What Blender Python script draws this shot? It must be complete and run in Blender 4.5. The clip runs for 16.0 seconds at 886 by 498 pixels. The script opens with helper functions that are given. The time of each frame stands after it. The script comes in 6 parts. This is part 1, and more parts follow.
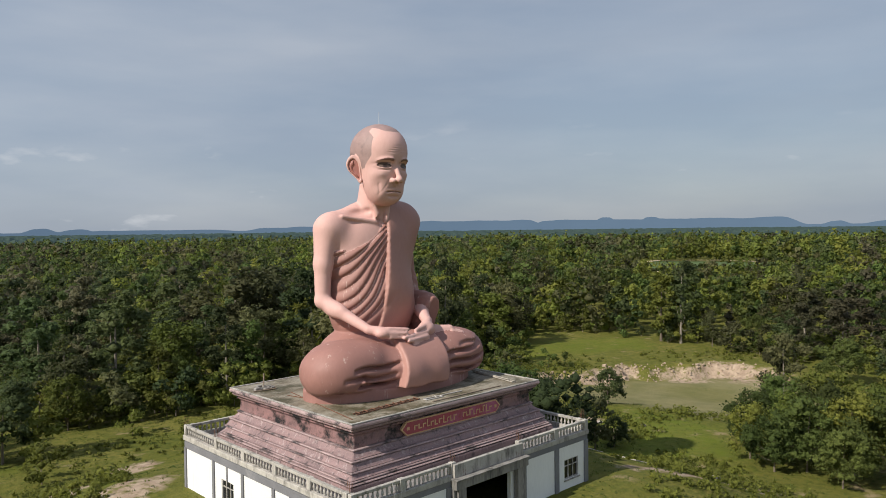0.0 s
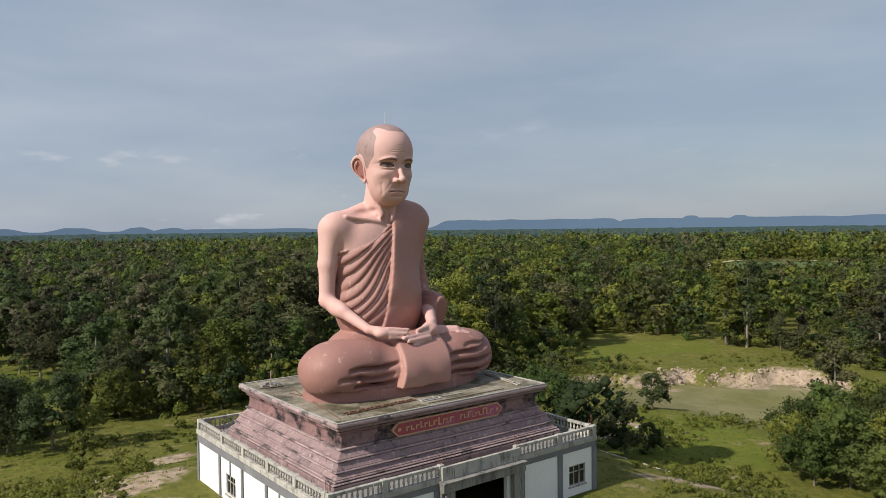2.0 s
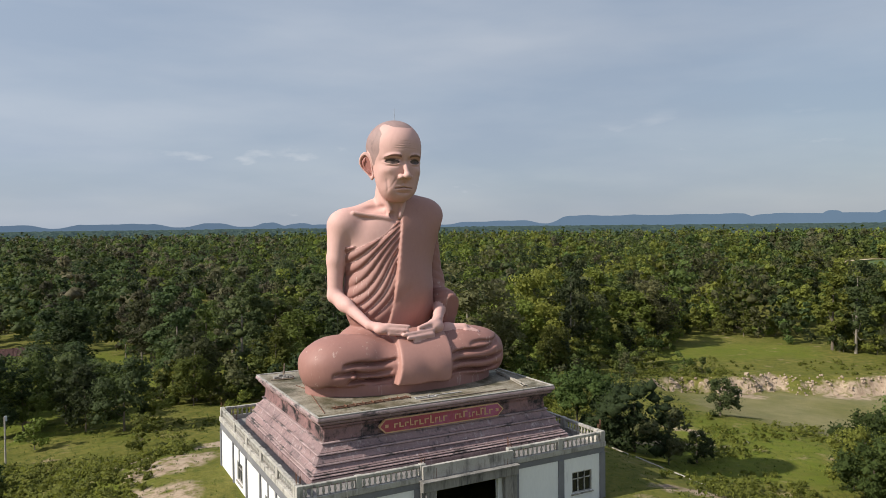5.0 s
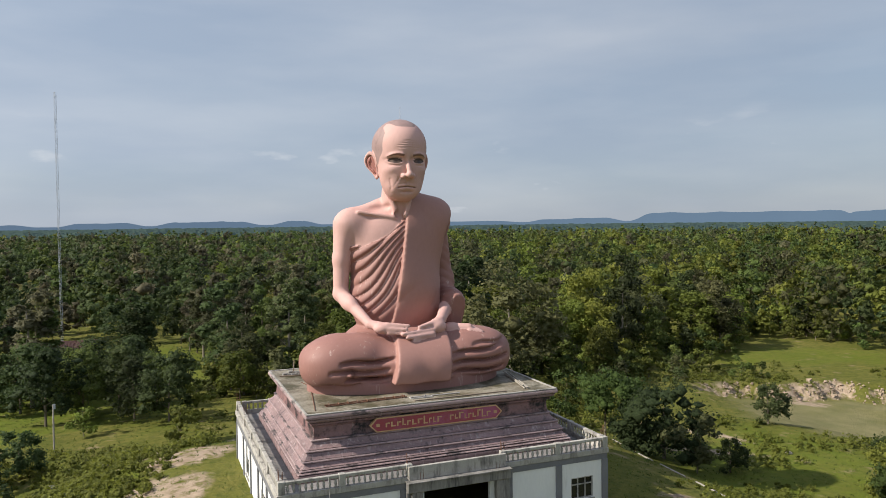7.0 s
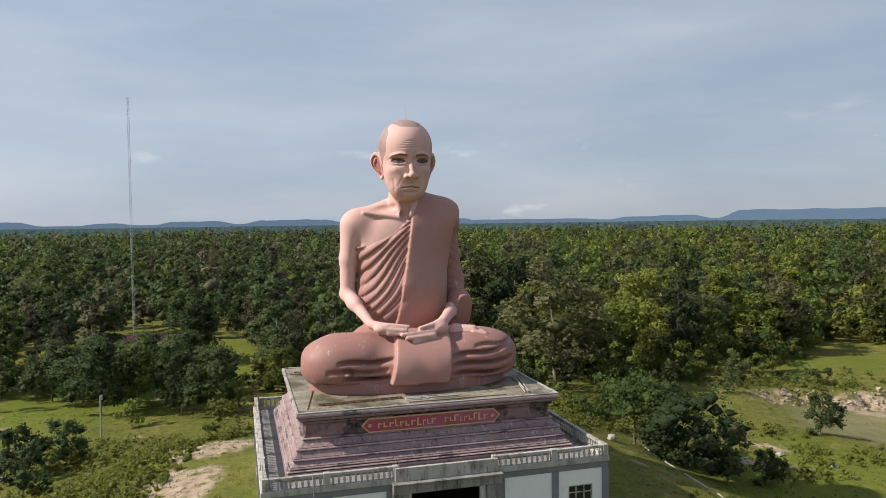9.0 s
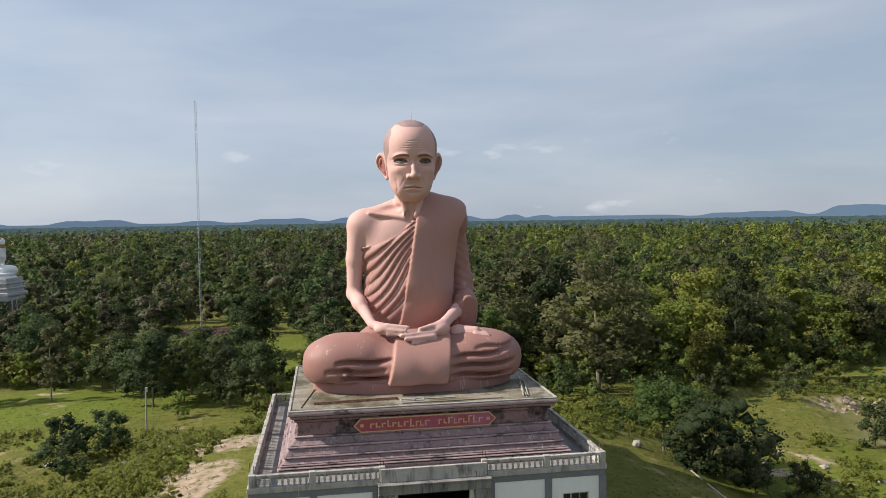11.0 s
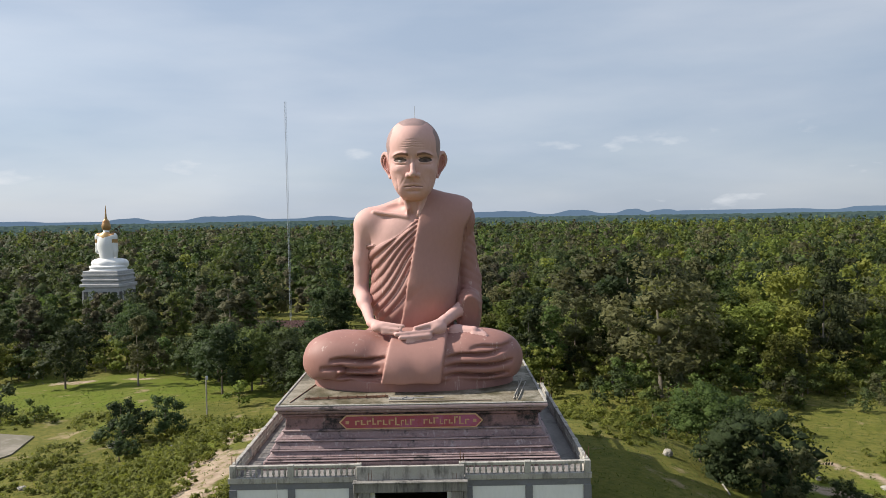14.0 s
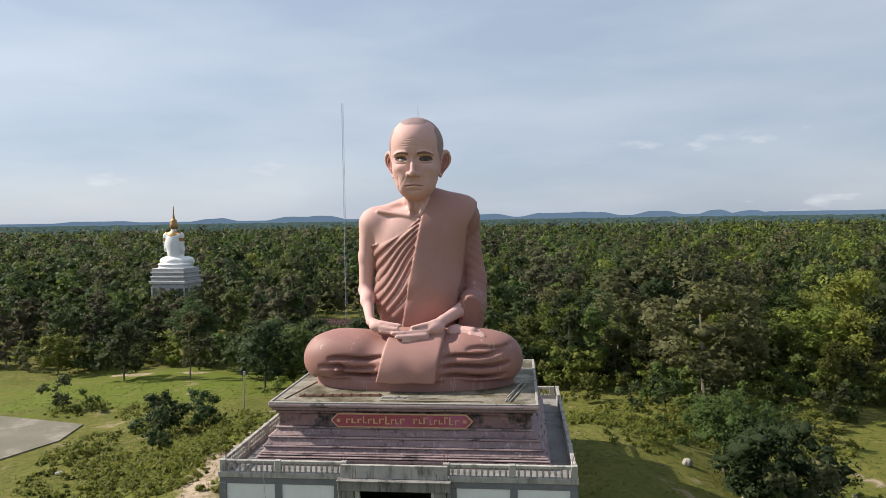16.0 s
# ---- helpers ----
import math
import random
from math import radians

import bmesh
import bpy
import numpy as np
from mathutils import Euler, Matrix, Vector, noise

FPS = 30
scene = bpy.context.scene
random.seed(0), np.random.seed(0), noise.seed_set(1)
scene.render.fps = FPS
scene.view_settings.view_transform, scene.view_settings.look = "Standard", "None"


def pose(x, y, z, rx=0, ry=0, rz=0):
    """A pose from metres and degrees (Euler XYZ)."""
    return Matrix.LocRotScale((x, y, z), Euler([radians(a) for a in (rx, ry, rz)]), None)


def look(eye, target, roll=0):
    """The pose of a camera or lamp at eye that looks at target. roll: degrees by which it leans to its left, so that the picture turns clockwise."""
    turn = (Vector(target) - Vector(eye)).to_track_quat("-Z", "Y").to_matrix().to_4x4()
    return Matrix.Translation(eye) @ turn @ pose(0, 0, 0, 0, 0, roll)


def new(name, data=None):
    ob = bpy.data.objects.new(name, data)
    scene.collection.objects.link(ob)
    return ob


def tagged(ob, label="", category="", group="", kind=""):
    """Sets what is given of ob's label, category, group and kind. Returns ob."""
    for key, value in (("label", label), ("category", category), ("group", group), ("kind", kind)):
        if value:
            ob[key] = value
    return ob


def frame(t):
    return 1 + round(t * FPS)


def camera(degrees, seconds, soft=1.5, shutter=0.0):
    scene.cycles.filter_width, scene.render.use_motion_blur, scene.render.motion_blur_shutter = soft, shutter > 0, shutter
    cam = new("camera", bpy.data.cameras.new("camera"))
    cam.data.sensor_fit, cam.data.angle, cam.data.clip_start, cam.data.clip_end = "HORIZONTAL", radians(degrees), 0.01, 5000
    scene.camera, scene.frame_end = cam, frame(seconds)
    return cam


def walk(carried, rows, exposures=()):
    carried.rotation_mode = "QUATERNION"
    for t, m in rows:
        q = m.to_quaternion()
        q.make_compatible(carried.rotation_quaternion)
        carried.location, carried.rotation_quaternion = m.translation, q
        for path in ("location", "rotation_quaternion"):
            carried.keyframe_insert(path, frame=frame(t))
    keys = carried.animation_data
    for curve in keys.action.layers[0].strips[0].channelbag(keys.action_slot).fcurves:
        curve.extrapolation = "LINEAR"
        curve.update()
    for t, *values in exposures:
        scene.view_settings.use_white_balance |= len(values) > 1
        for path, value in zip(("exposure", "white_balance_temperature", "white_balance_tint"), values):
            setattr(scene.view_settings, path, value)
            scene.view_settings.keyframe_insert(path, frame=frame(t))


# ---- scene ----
cam = camera(62.4, 16.0, 0.65)
PATH = [
    (0, (-29.677, -36.923, 16.400), (-1.991, -8.074, 15.289), -0.674),
    (0.5, (-28.726, -37.658, 16.417), (-1.820, -8.080, 15.319), -0.688),
    (1, (-27.756, -38.368, 16.427), (-1.665, -8.069, 15.325), -0.693),
    (1.5, (-26.769, -39.055, 16.431), (-1.521, -8.050, 15.314), -0.692),
    (2, (-25.767, -39.718, 16.431), (-1.385, -8.028, 15.290), -0.686),
    (2.5, (-24.752, -40.358, 16.428), (-1.254, -8.009, 15.258), -0.677),
    (3, (-23.723, -40.974, 16.423), (-1.124, -7.992, 15.222), -0.666),
    (3.5, (-22.681, -41.566, 16.420), (-0.992, -7.979, 15.187), -0.655),
    (4, (-21.626, -42.131, 16.417), (-0.861, -7.966, 15.152), -0.644),
    (4.5, (-20.557, -42.669, 16.416), (-0.727, -7.954, 15.122), -0.636),
    (5, (-19.475, -43.179, 16.419), (-0.593, -7.941, 15.098), -0.630),
    (5.5, (-18.378, -43.659, 16.425), (-0.458, -7.923, 15.079), -0.628),
    (6, (-17.267, -44.109, 16.436), (-0.323, -7.901, 15.067), -0.630),
    (6.5, (-16.141, -44.527, 16.450), (-0.190, -7.871, 15.061), -0.636),
    (7, (-15.001, -44.913, 16.470), (-0.058, -7.836, 15.061), -0.646),
    (7.5, (-13.847, -45.267, 16.493), (0.073, -7.794, 15.065), -0.661),
    (8, (-12.678, -45.590, 16.521), (0.202, -7.748, 15.073), -0.680),
    (8.5, (-11.497, -45.880, 16.553), (0.329, -7.696, 15.085), -0.704),
    (9, (-10.305, -46.140, 16.588), (0.454, -7.643, 15.098), -0.731),
    (9.5, (-9.102, -46.370, 16.626), (0.580, -7.589, 15.111), -0.762),
    (10, (-7.890, -46.570, 16.665), (0.707, -7.535, 15.123), -0.794),
    (10.5, (-6.672, -46.741, 16.705), (0.837, -7.484, 15.132), -0.828),
    (11, (-5.448, -46.885, 16.744), (0.972, -7.436, 15.138), -0.863),
    (11.5, (-4.223, -47.002, 16.782), (1.112, -7.393, 15.140), -0.896),
    (12, (-2.996, -47.091, 16.816), (1.260, -7.353, 15.138), -0.927),
    (12.5, (-1.772, -47.154, 16.844), (1.414, -7.318, 15.131), -0.955),
    (13, (-0.551, -47.188, 16.866), (1.576, -7.283, 15.119), -0.976),
    (13.5, (0.664, -47.193, 16.878), (1.742, -7.247, 15.103), -0.991),
    (14, (1.871, -47.164, 16.879), (1.910, -7.204, 15.084), -0.995),
    (14.5, (3.071, -47.098, 16.866), (2.075, -7.151, 15.065), -0.988),
    (15, (4.261, -46.989, 16.837), (2.229, -7.081, 15.046), -0.967),
    (15.5, (5.442, -46.829, 16.789), (2.361, -6.987, 15.033), -0.929),
    (16, (6.615, -46.608, 16.719), (2.458, -6.861, 15.028), -0.872),
]
walk(cam, [(t, look(eye, target, roll)) for t, eye, target, roll in PATH],
     [(0, 0.08), (4, 0.17), (8, 0.27), (12, 0.36), (16, 0.42)])

# ---- world and sun ----
SUN_EL, SUN_AZ = radians(38), (-1.0, 0.07)          # the sun stands west, square to the way the statue faces
world = bpy.data.worlds.new("sky")
scene.world = world
world.use_nodes = True
wn, wl = world.node_tree.nodes, world.node_tree.links
wn.clear()
sky = wn.new("ShaderNodeTexSky")
sky.sky_type, sky.sun_disc = "NISHITA", False
sky.sun_elevation, sky.sun_rotation = SUN_EL, math.atan2(SUN_AZ[0], SUN_AZ[1])
sky.air_density, sky.dust_density, sky.ozone_density, sky.altitude = 1.1, 1.2, 1.5, 100
w_co = wn.new("ShaderNodeTexCoord")
w_map = wn.new("ShaderNodeMapping")
w_map.inputs["Scale"].default_value = (1.0, 1.0, 4.5)
w_no = wn.new("ShaderNodeTexNoise")
w_no.inputs["Scale"].default_value, w_no.inputs["Detail"].default_value, w_no.inputs["Roughness"].default_value = 1.6, 7, 0.55
w_ramp = wn.new("ShaderNodeValToRGB")
w_ramp.color_ramp.elements[0].position, w_ramp.color_ramp.elements[1].position = 0.38, 0.78
w_ramp.color_ramp.elements[0].color, w_ramp.color_ramp.elements[1].color = (0.74, 0.74, 0.74, 1), (0.95, 0.95, 0.95, 1)
w_mix = wn.new("ShaderNodeMix")
w_mix.data_type = "RGBA"
w_no2 = wn.new("ShaderNodeTexNoise")
w_no2.inputs["Scale"].default_value, w_no2.inputs["Detail"].default_value, w_no2.inputs["Roughness"].default_value = 2.6, 7, 0.5
w_ramp2 = wn.new("ShaderNodeValToRGB")                # thin high cloud: grey-blue gaps, paler veils
w_ramp2.color_ramp.elements[0].position, w_ramp2.color_ramp.elements[1].position = 0.36, 0.70
w_ramp2.color_ramp.elements[0].color, w_ramp2.color_ramp.elements[1].color = (0.33, 0.395, 0.50, 1), (0.45, 0.497, 0.575, 1)
w_ten = wn.new("ShaderNodeVectorMath")
w_ten.operation = "SCALE"
w_ten.inputs["Scale"].default_value = 10.0
wl.new(w_map.outputs["Vector"], w_no2.inputs["Vector"])
wl.new(w_no2.outputs["Fac"], w_ramp2.inputs["Fac"])
wl.new(w_ramp2.outputs["Color"], w_ten.inputs[0])
wl.new(w_ten.outputs[0], w_mix.inputs[7])
w_sep = wn.new("ShaderNodeSeparateXYZ")                # paler towards the sun's side
wl.new(w_co.outputs["Generated"], w_sep.inputs[0])
w_west = wn.new("ShaderNodeMath")
w_west.operation = "MULTIPLY_ADD"
w_west.inputs[1].default_value, w_west.inputs[2].default_value = -1.7, 10.0
wl.new(w_sep.outputs["X"], w_west.inputs[0])
wl.new(w_west.outputs[0], w_ten.inputs["Scale"])
w_map3, w_no3, w_ramp3 = wn.new("ShaderNodeMapping"), wn.new("ShaderNodeTexNoise"), wn.new("ShaderNodeMapRange")
w_map3.inputs["Scale"].default_value, w_map3.inputs["Location"].default_value = (1.0, 1.0, 3.2), (0.37, 0.11, 0.0)
w_no3.inputs["Scale"].default_value, w_no3.inputs["Detail"].default_value, w_no3.inputs["Roughness"].default_value = 9.0, 5, 0.5
w_ramp3.inputs["From Min"].default_value, w_ramp3.inputs["From Max"].default_value = 0.645, 0.80
w_low, w_puff, w_cloud = wn.new("ShaderNodeMapRange"), wn.new("ShaderNodeMath"), wn.new("ShaderNodeMix")
w_low.inputs["From Min"].default_value, w_low.inputs["From Max"].default_value = 0.15, 0.07      # small puffs low over the horizon
w_puff.operation = "MULTIPLY"
w_cloud.data_type = "RGBA"
w_cloud.inputs[7].default_value = (6.2, 6.4, 6.7, 1)
wl.new(w_co.outputs["Generated"], w_map3.inputs["Vector"])
wl.new(w_map3.outputs["Vector"], w_no3.inputs["Vector"])
wl.new(w_no3.outputs["Fac"], w_ramp3.inputs["Value"])
wl.new(w_sep.outputs["Z"], w_low.inputs["Value"])
wl.new(w_ramp3.outputs["Result"], w_puff.inputs[0])
wl.new(w_low.outputs["Result"], w_puff.inputs[1])
wl.new(w_puff.outputs[0], w_cloud.inputs[0])
wl.new(w_mix.outputs[2], w_cloud.inputs[6])
w_bg = wn.new("ShaderNodeBackground")
w_bg.inputs["Strength"].default_value = 0.10
w_out = wn.new("ShaderNodeOutputWorld")
wl.new(w_co.outputs["Generated"], w_map.inputs["Vector"])
wl.new(w_map.outputs["Vector"], w_no.inputs["Vector"])
wl.new(w_no.outputs["Fac"], w_ramp.inputs["Fac"])
wl.new(w_ramp.outputs["Color"], w_mix.inputs[0])
wl.new(sky.outputs["Color"], w_mix.inputs[6])
wl.new(w_cloud.outputs[2], w_bg.inputs["Color"])
wl.new(w_bg.outputs["Background"], w_out.inputs["Surface"])
sun = new("sun", bpy.data.lights.new("sun", "SUN"))
sun.data.energy, sun.data.angle, sun.data.color = 5.0, radians(0.6), (1.0, 0.93, 0.82)
sun_from = Vector((SUN_AZ[0] * math.cos(SUN_EL), SUN_AZ[1] * math.cos(SUN_EL), math.sin(SUN_EL)))
sun.matrix_world = look(sun_from * 200, (0, 0, 0))

# ---- materials ----
def material(name, a, b, rough=0.8, scale=1.0, fine=12.0, bump=0.2, stretch=(1, 1, 1), edge=(0.35, 0.65), metal=0.0,
             stain=None, stain_scale=0.6, stain_stretch=(1, 1, 1), stain_edge=(0.5, 0.6), rand=0.0, spec=0.4, bump_dist=0.05,
             stain2=None, stain2_scale=1.0, stain2_stretch=(1, 1, 1), stain2_edge=(0.55, 0.7)):
    """Two tones mixed by a coarse and a fine noise, an optional stain, and a fine relief, in metres of the thing's own space."""
    m = bpy.data.materials.new(name)
    m.use_nodes = True
    n, l = m.node_tree.nodes, m.node_tree.links
    bsdf = n["Principled BSDF"]
    bsdf.inputs["Roughness"].default_value, bsdf.inputs["Metallic"].default_value = rough, metal
    bsdf.inputs["Specular IOR Level"].default_value = spec
    co = n.new("ShaderNodeTexCoord")

    def noisy(sc, st, detail=5, rough_=0.6):
        mp = n.new("ShaderNodeMapping")
        mp.inputs["Scale"].default_value = st
        no = n.new("ShaderNodeTexNoise")
        no.inputs["Scale"].default_value, no.inputs["Detail"].default_value, no.inputs["Roughness"].default_value = sc, detail, rough_
        l.new(co.outputs["Object"], mp.inputs["Vector"])
        l.new(mp.outputs["Vector"], no.inputs["Vector"])
        return no.outputs["Fac"]

    def ramp(fac, lo, hi):
        r = n.new("ShaderNodeMapRange")
        r.inputs["From Min"].default_value, r.inputs["From Max"].default_value = lo, hi
        l.new(fac, r.inputs["Value"])
        return r.outputs["Result"]

    def mix(fac, ca, cb):
        x = n.new("ShaderNodeMix")
        x.data_type = "RGBA"
        if isinstance(fac, float):
            x.inputs[0].default_value = fac
        else:
            l.new(fac, x.inputs[0])
        for k, c in ((6, ca), (7, cb)):
            if isinstance(c, tuple):
                x.inputs[k].default_value = (*c, 1)
            else:
                l.new(c, x.inputs[k])
        return x.outputs[2]

    big, small = noisy(scale, stretch), noisy(fine, stretch, 4)
    both = n.new("ShaderNodeMath")
    both.operation = "MULTIPLY_ADD"
    both.inputs[1].default_value = 0.4
    l.new(small, both.inputs[0])
    sub = n.new("ShaderNodeMath")
    sub.operation = "MULTIPLY"
    sub.inputs[1].default_value = 0.6
    l.new(big, sub.inputs[0])
    l.new(sub.outputs[0], both.inputs[2])
    col = mix(ramp(both.outputs[0], *edge), a, b)
    if rand:
        oi = n.new("ShaderNodeObjectInfo")
        hsv = n.new("ShaderNodeHueSaturation")
        mr = n.new("ShaderNodeMapRange")
        mr.inputs["To Min"].default_value, mr.inputs["To Max"].default_value = 1 - rand, 1 + rand
        l.new(oi.outputs["Random"], mr.inputs["Value"])
        l.new(mr.outputs["Result"], hsv.inputs["Value"])
        l.new(col, hsv.inputs["Color"])
        col = hsv.outputs["Color"]
    if stain:
        col = mix(ramp(noisy(stain_scale, stain_stretch, 8, 0.7), *stain_edge), col, stain)
    if stain2:
        col = mix(ramp(noisy(stain2_scale, stain2_stretch, 8, 0.7), *stain2_edge), col, stain2)
    l.new(col, bsdf.inputs["Base Color"])
    if bump:
        bp = n.new("ShaderNodeBump")
        bp.inputs["Strength"].default_value, bp.inputs["Distance"].default_value = bump, bump_dist
        l.new(small, bp.inputs["Height"])
        l.new(bp.outputs["Normal"], bsdf.inputs["Normal"])
    return m


def leaf_material(name, a, b, glow=0.42):
    """Leaves: each one its own tone between a and b, each plant a little lighter or darker, gap shade mottled in, and
    some light let through.
    """
    m = bpy.data.materials.new(name)
    m.use_nodes = True
    n, l = m.node_tree.nodes, m.node_tree.links
    bsdf, out = n["Principled BSDF"], n["Material Output"]
    geo, oi, at = n.new("ShaderNodeNewGeometry"), n.new("ShaderNodeObjectInfo"), n.new("ShaderNodeAttribute")
    at.attribute_name = "tone"                                                 # one value for each tree of a wood

    def math_(op, p, q, r=None):
        k = n.new("ShaderNodeMath")
        k.operation = op
        for i, v in enumerate((p, q, r)):
            if isinstance(v, float):
                k.inputs[i].default_value = v
            elif v is not None:
                l.new(v, k.inputs[i])
        return k.outputs[0]

    own = math_("FRACT", math_("ADD", oi.outputs["Random"], at.outputs["Fac"]), None)
    x = n.new("ShaderNodeMix")
    x.data_type = "RGBA"
    x.inputs[6].default_value, x.inputs[7].default_value = (*a, 1), (*b, 1)
    l.new(math_("ADD", math_("MULTIPLY", geo.outputs["Random Per Island"], 0.40), math_("MULTIPLY", own, 0.60)), x.inputs[0])
    hsv, mr, mh = n.new("ShaderNodeHueSaturation"), n.new("ShaderNodeMapRange"), n.new("ShaderNodeMapRange")
    mr.inputs["To Min"].default_value, mr.inputs["To Max"].default_value = 0.62, 1.28
    mh.inputs["To Min"].default_value, mh.inputs["To Max"].default_value = 0.48, 0.52
    l.new(own, mr.inputs["Value"])
    l.new(math_("FRACT", math_("MULTIPLY", own, 7.3), None), mh.inputs["Value"])
    l.new(mr.outputs["Result"], hsv.inputs["Value"])
    l.new(mh.outputs["Result"], hsv.inputs["Hue"])
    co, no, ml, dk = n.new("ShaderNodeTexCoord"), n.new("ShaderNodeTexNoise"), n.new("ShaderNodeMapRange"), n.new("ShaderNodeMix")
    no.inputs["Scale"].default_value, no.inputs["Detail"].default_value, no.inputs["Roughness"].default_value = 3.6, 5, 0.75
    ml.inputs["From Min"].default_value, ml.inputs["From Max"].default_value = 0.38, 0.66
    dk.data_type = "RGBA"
    dk.inputs[6].default_value = (*[c * 0.72 for c in a], 1)                   # shade in the gaps between a clump's leaves, mixed into the colour
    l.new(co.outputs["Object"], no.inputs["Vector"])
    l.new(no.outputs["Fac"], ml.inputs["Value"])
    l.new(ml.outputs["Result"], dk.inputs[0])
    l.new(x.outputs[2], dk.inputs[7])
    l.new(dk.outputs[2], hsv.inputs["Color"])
    bp = n.new("ShaderNodeBump")
    bp.inputs["Strength"].default_value, bp.inputs["Distance"].default_value = 0.8, 0.25
    l.new(no.outputs["Fac"], bp.inputs["Height"])
    l.new(bp.outputs["Normal"], bsdf.inputs["Normal"])
    l.new(hsv.outputs["Color"], bsdf.inputs["Base Color"])
    bsdf.inputs["Roughness"].default_value, bsdf.inputs["Specular IOR Level"].default_value = 0.6, 0.25
    tr, ms = n.new("ShaderNodeBsdfTranslucent"), n.new("ShaderNodeMixShader")
    ms.inputs[0].default_value = glow
    l.new(hsv.outputs["Color"], tr.inputs["Color"])
    l.new(bsdf.outputs[0], ms.inputs[1])
    l.new(tr.outputs[0], ms.inputs[2])
    l.new(ms.outputs[0], out.inputs["Surface"])
    return m


BLACK = (0.012, 0.011, 0.012)
M_WHITE = material("white_paint", (0.78, 0.78, 0.76), (0.66, 0.66, 0.65), 0.7, 0.5, 9, 0.08, (1, 1, 0.3), (0.35, 0.8),
                   (0.0), (0.40, 0.39, 0.37), 1.6, (1, 1, 0.12), (0.60, 0.85))
M_BAND = material("grey_paint", (0.20, 0.20, 0.215), (0.15, 0.15, 0.16), 0.75, 0.8, 10, 0.1, stain=(0.3, 0.29, 0.28), stain_edge=(0.6, 0.75))
M_RAIL = material("balustrade_concrete", (0.49, 0.465, 0.42), (0.32, 0.30, 0.27), 0.85, 1.4, 16, 0.25, stain=(0.13, 0.12, 0.11), stain_scale=2.2,
                  stain_stretch=(1, 1, 0.3), stain_edge=(0.49, 0.68), rand=0.1)
M_BEAM = material("stained_concrete", (0.29, 0.275, 0.255), (0.15, 0.14, 0.13), 0.9, 1.2, 14, 0.35, (1, 1, 0.25), stain=(0.03, 0.03, 0.03),
                  stain_scale=2.0, stain_stretch=(1, 1, 0.12), stain_edge=(0.5, 0.68))
M_FLOOR = material("terrace_floor", (0.28, 0.26, 0.25), (0.18, 0.17, 0.165), 0.9, 0.9, 8, 0.2, stain=(0.07, 0.065, 0.06), stain_edge=(0.5, 0.7))
M_MOULD = material("weathered_pink_moulding", (0.315, 0.208, 0.204), (0.175, 0.122, 0.124), 0.6, 0.7, 20, 0.14, (0.5, 0.5, 1.6), (0.36, 0.64),
                   stain=(0.50, 0.43, 0.415), stain_scale=4.2, stain_stretch=(1, 1, 0.2), stain_edge=(0.54, 0.74),
                   stain2=(0.040, 0.032, 0.034), stain2_scale=2.4, stain2_stretch=(0.9, 0.9, 0.6), stain2_edge=(0.55, 0.68))
M_FRIEZE = material("stained_pink_frieze", (0.30, 0.165, 0.16), (0.16, 0.10, 0.10), 0.6, 0.9, 9, 0.3, stain=(0.44, 0.35, 0.33), stain_scale=2.4,
                    stain_stretch=(1, 1, 0.22), stain_edge=(0.60, 0.74), stain2=BLACK, stain2_scale=0.8, stain2_stretch=(0.7, 0.7, 0.75), stain2_edge=(0.475, 0.58))
M_LIP = material("worn_pale_moulding_lip", (0.44, 0.33, 0.325), (0.27, 0.19, 0.19), 0.6, 0.8, 9, 0.3, (0.6, 0.6, 2), (0.38, 0.62),
                 stain=(0.07, 0.058, 0.06), stain_scale=1.1, stain_stretch=(0.6, 0.6, 1.5), stain_edge=(0.52, 0.62))
M_GROOVE = material("shade_black_groove", (0.055, 0.045, 0.046), (0.025, 0.022, 0.023), 0.8, 1.5, 10, 0.2)
M_SLABTOP = material("dirty_slab_top", (0.30, 0.27, 0.215), (0.14, 0.115, 0.075), 0.65, 0.45, 6, 0.25, (1, 1.8, 1), edge=(0.42, 0.58), stain=(0.075, 0.066, 0.035),
                     stain_scale=0.5, stain_edge=(0.5, 0.6))
M_SIGN = material("red_sign_paint", (0.36, 0.055, 0.07), (0.26, 0.07, 0.08), 0.55, 1.2, 12, 0.15, stain=(0.36, 0.10, 0.17), stain_scale=0.5, stain_edge=(0.5, 0.6))
M_KERB = material("stained_kerb_concrete", (0.42, 0.40, 0.37), (0.24, 0.225, 0.20), 0.85, 1.2, 12, 0.3, stain=(0.08, 0.075, 0.07), stain_scale=1.5, stain_edge=(0.52, 0.66))
M_CLOD = material("dry_bank_soil", (0.42, 0.33, 0.25), (0.24, 0.18, 0.13), 0.95, 1.2, 9, 0.3)
M_GOLD = material("gold_paint", (0.60, 0.40, 0.21), (0.46, 0.26, 0.15), 0.5, 2, 14, 0.15)
M_GLASS = material("dark_glass", (0.012, 0.013, 0.014), (0.02, 0.021, 0.022), 0.15, 1, 5, 0.0, spec=0.5)
M_DARK = material("dark_interior", (0.10, 0.10, 0.095), (0.07, 0.07, 0.07), 0.9, 1, 6, 0.1)
M_RUST = material("rusty_steel", (0.20, 0.09, 0.05), (0.10, 0.055, 0.04), 0.8, 3, 20, 0.2)
M_GREYSTEEL = material("galvanised_steel", (0.48, 0.50, 0.53), (0.40, 0.42, 0.45), 0.6, 1, 10, 0.0)
M_CABLE = material("pale_cable", (0.45, 0.43, 0.41), (0.36, 0.34, 0.33), 0.6, 3, 20, 0.0)
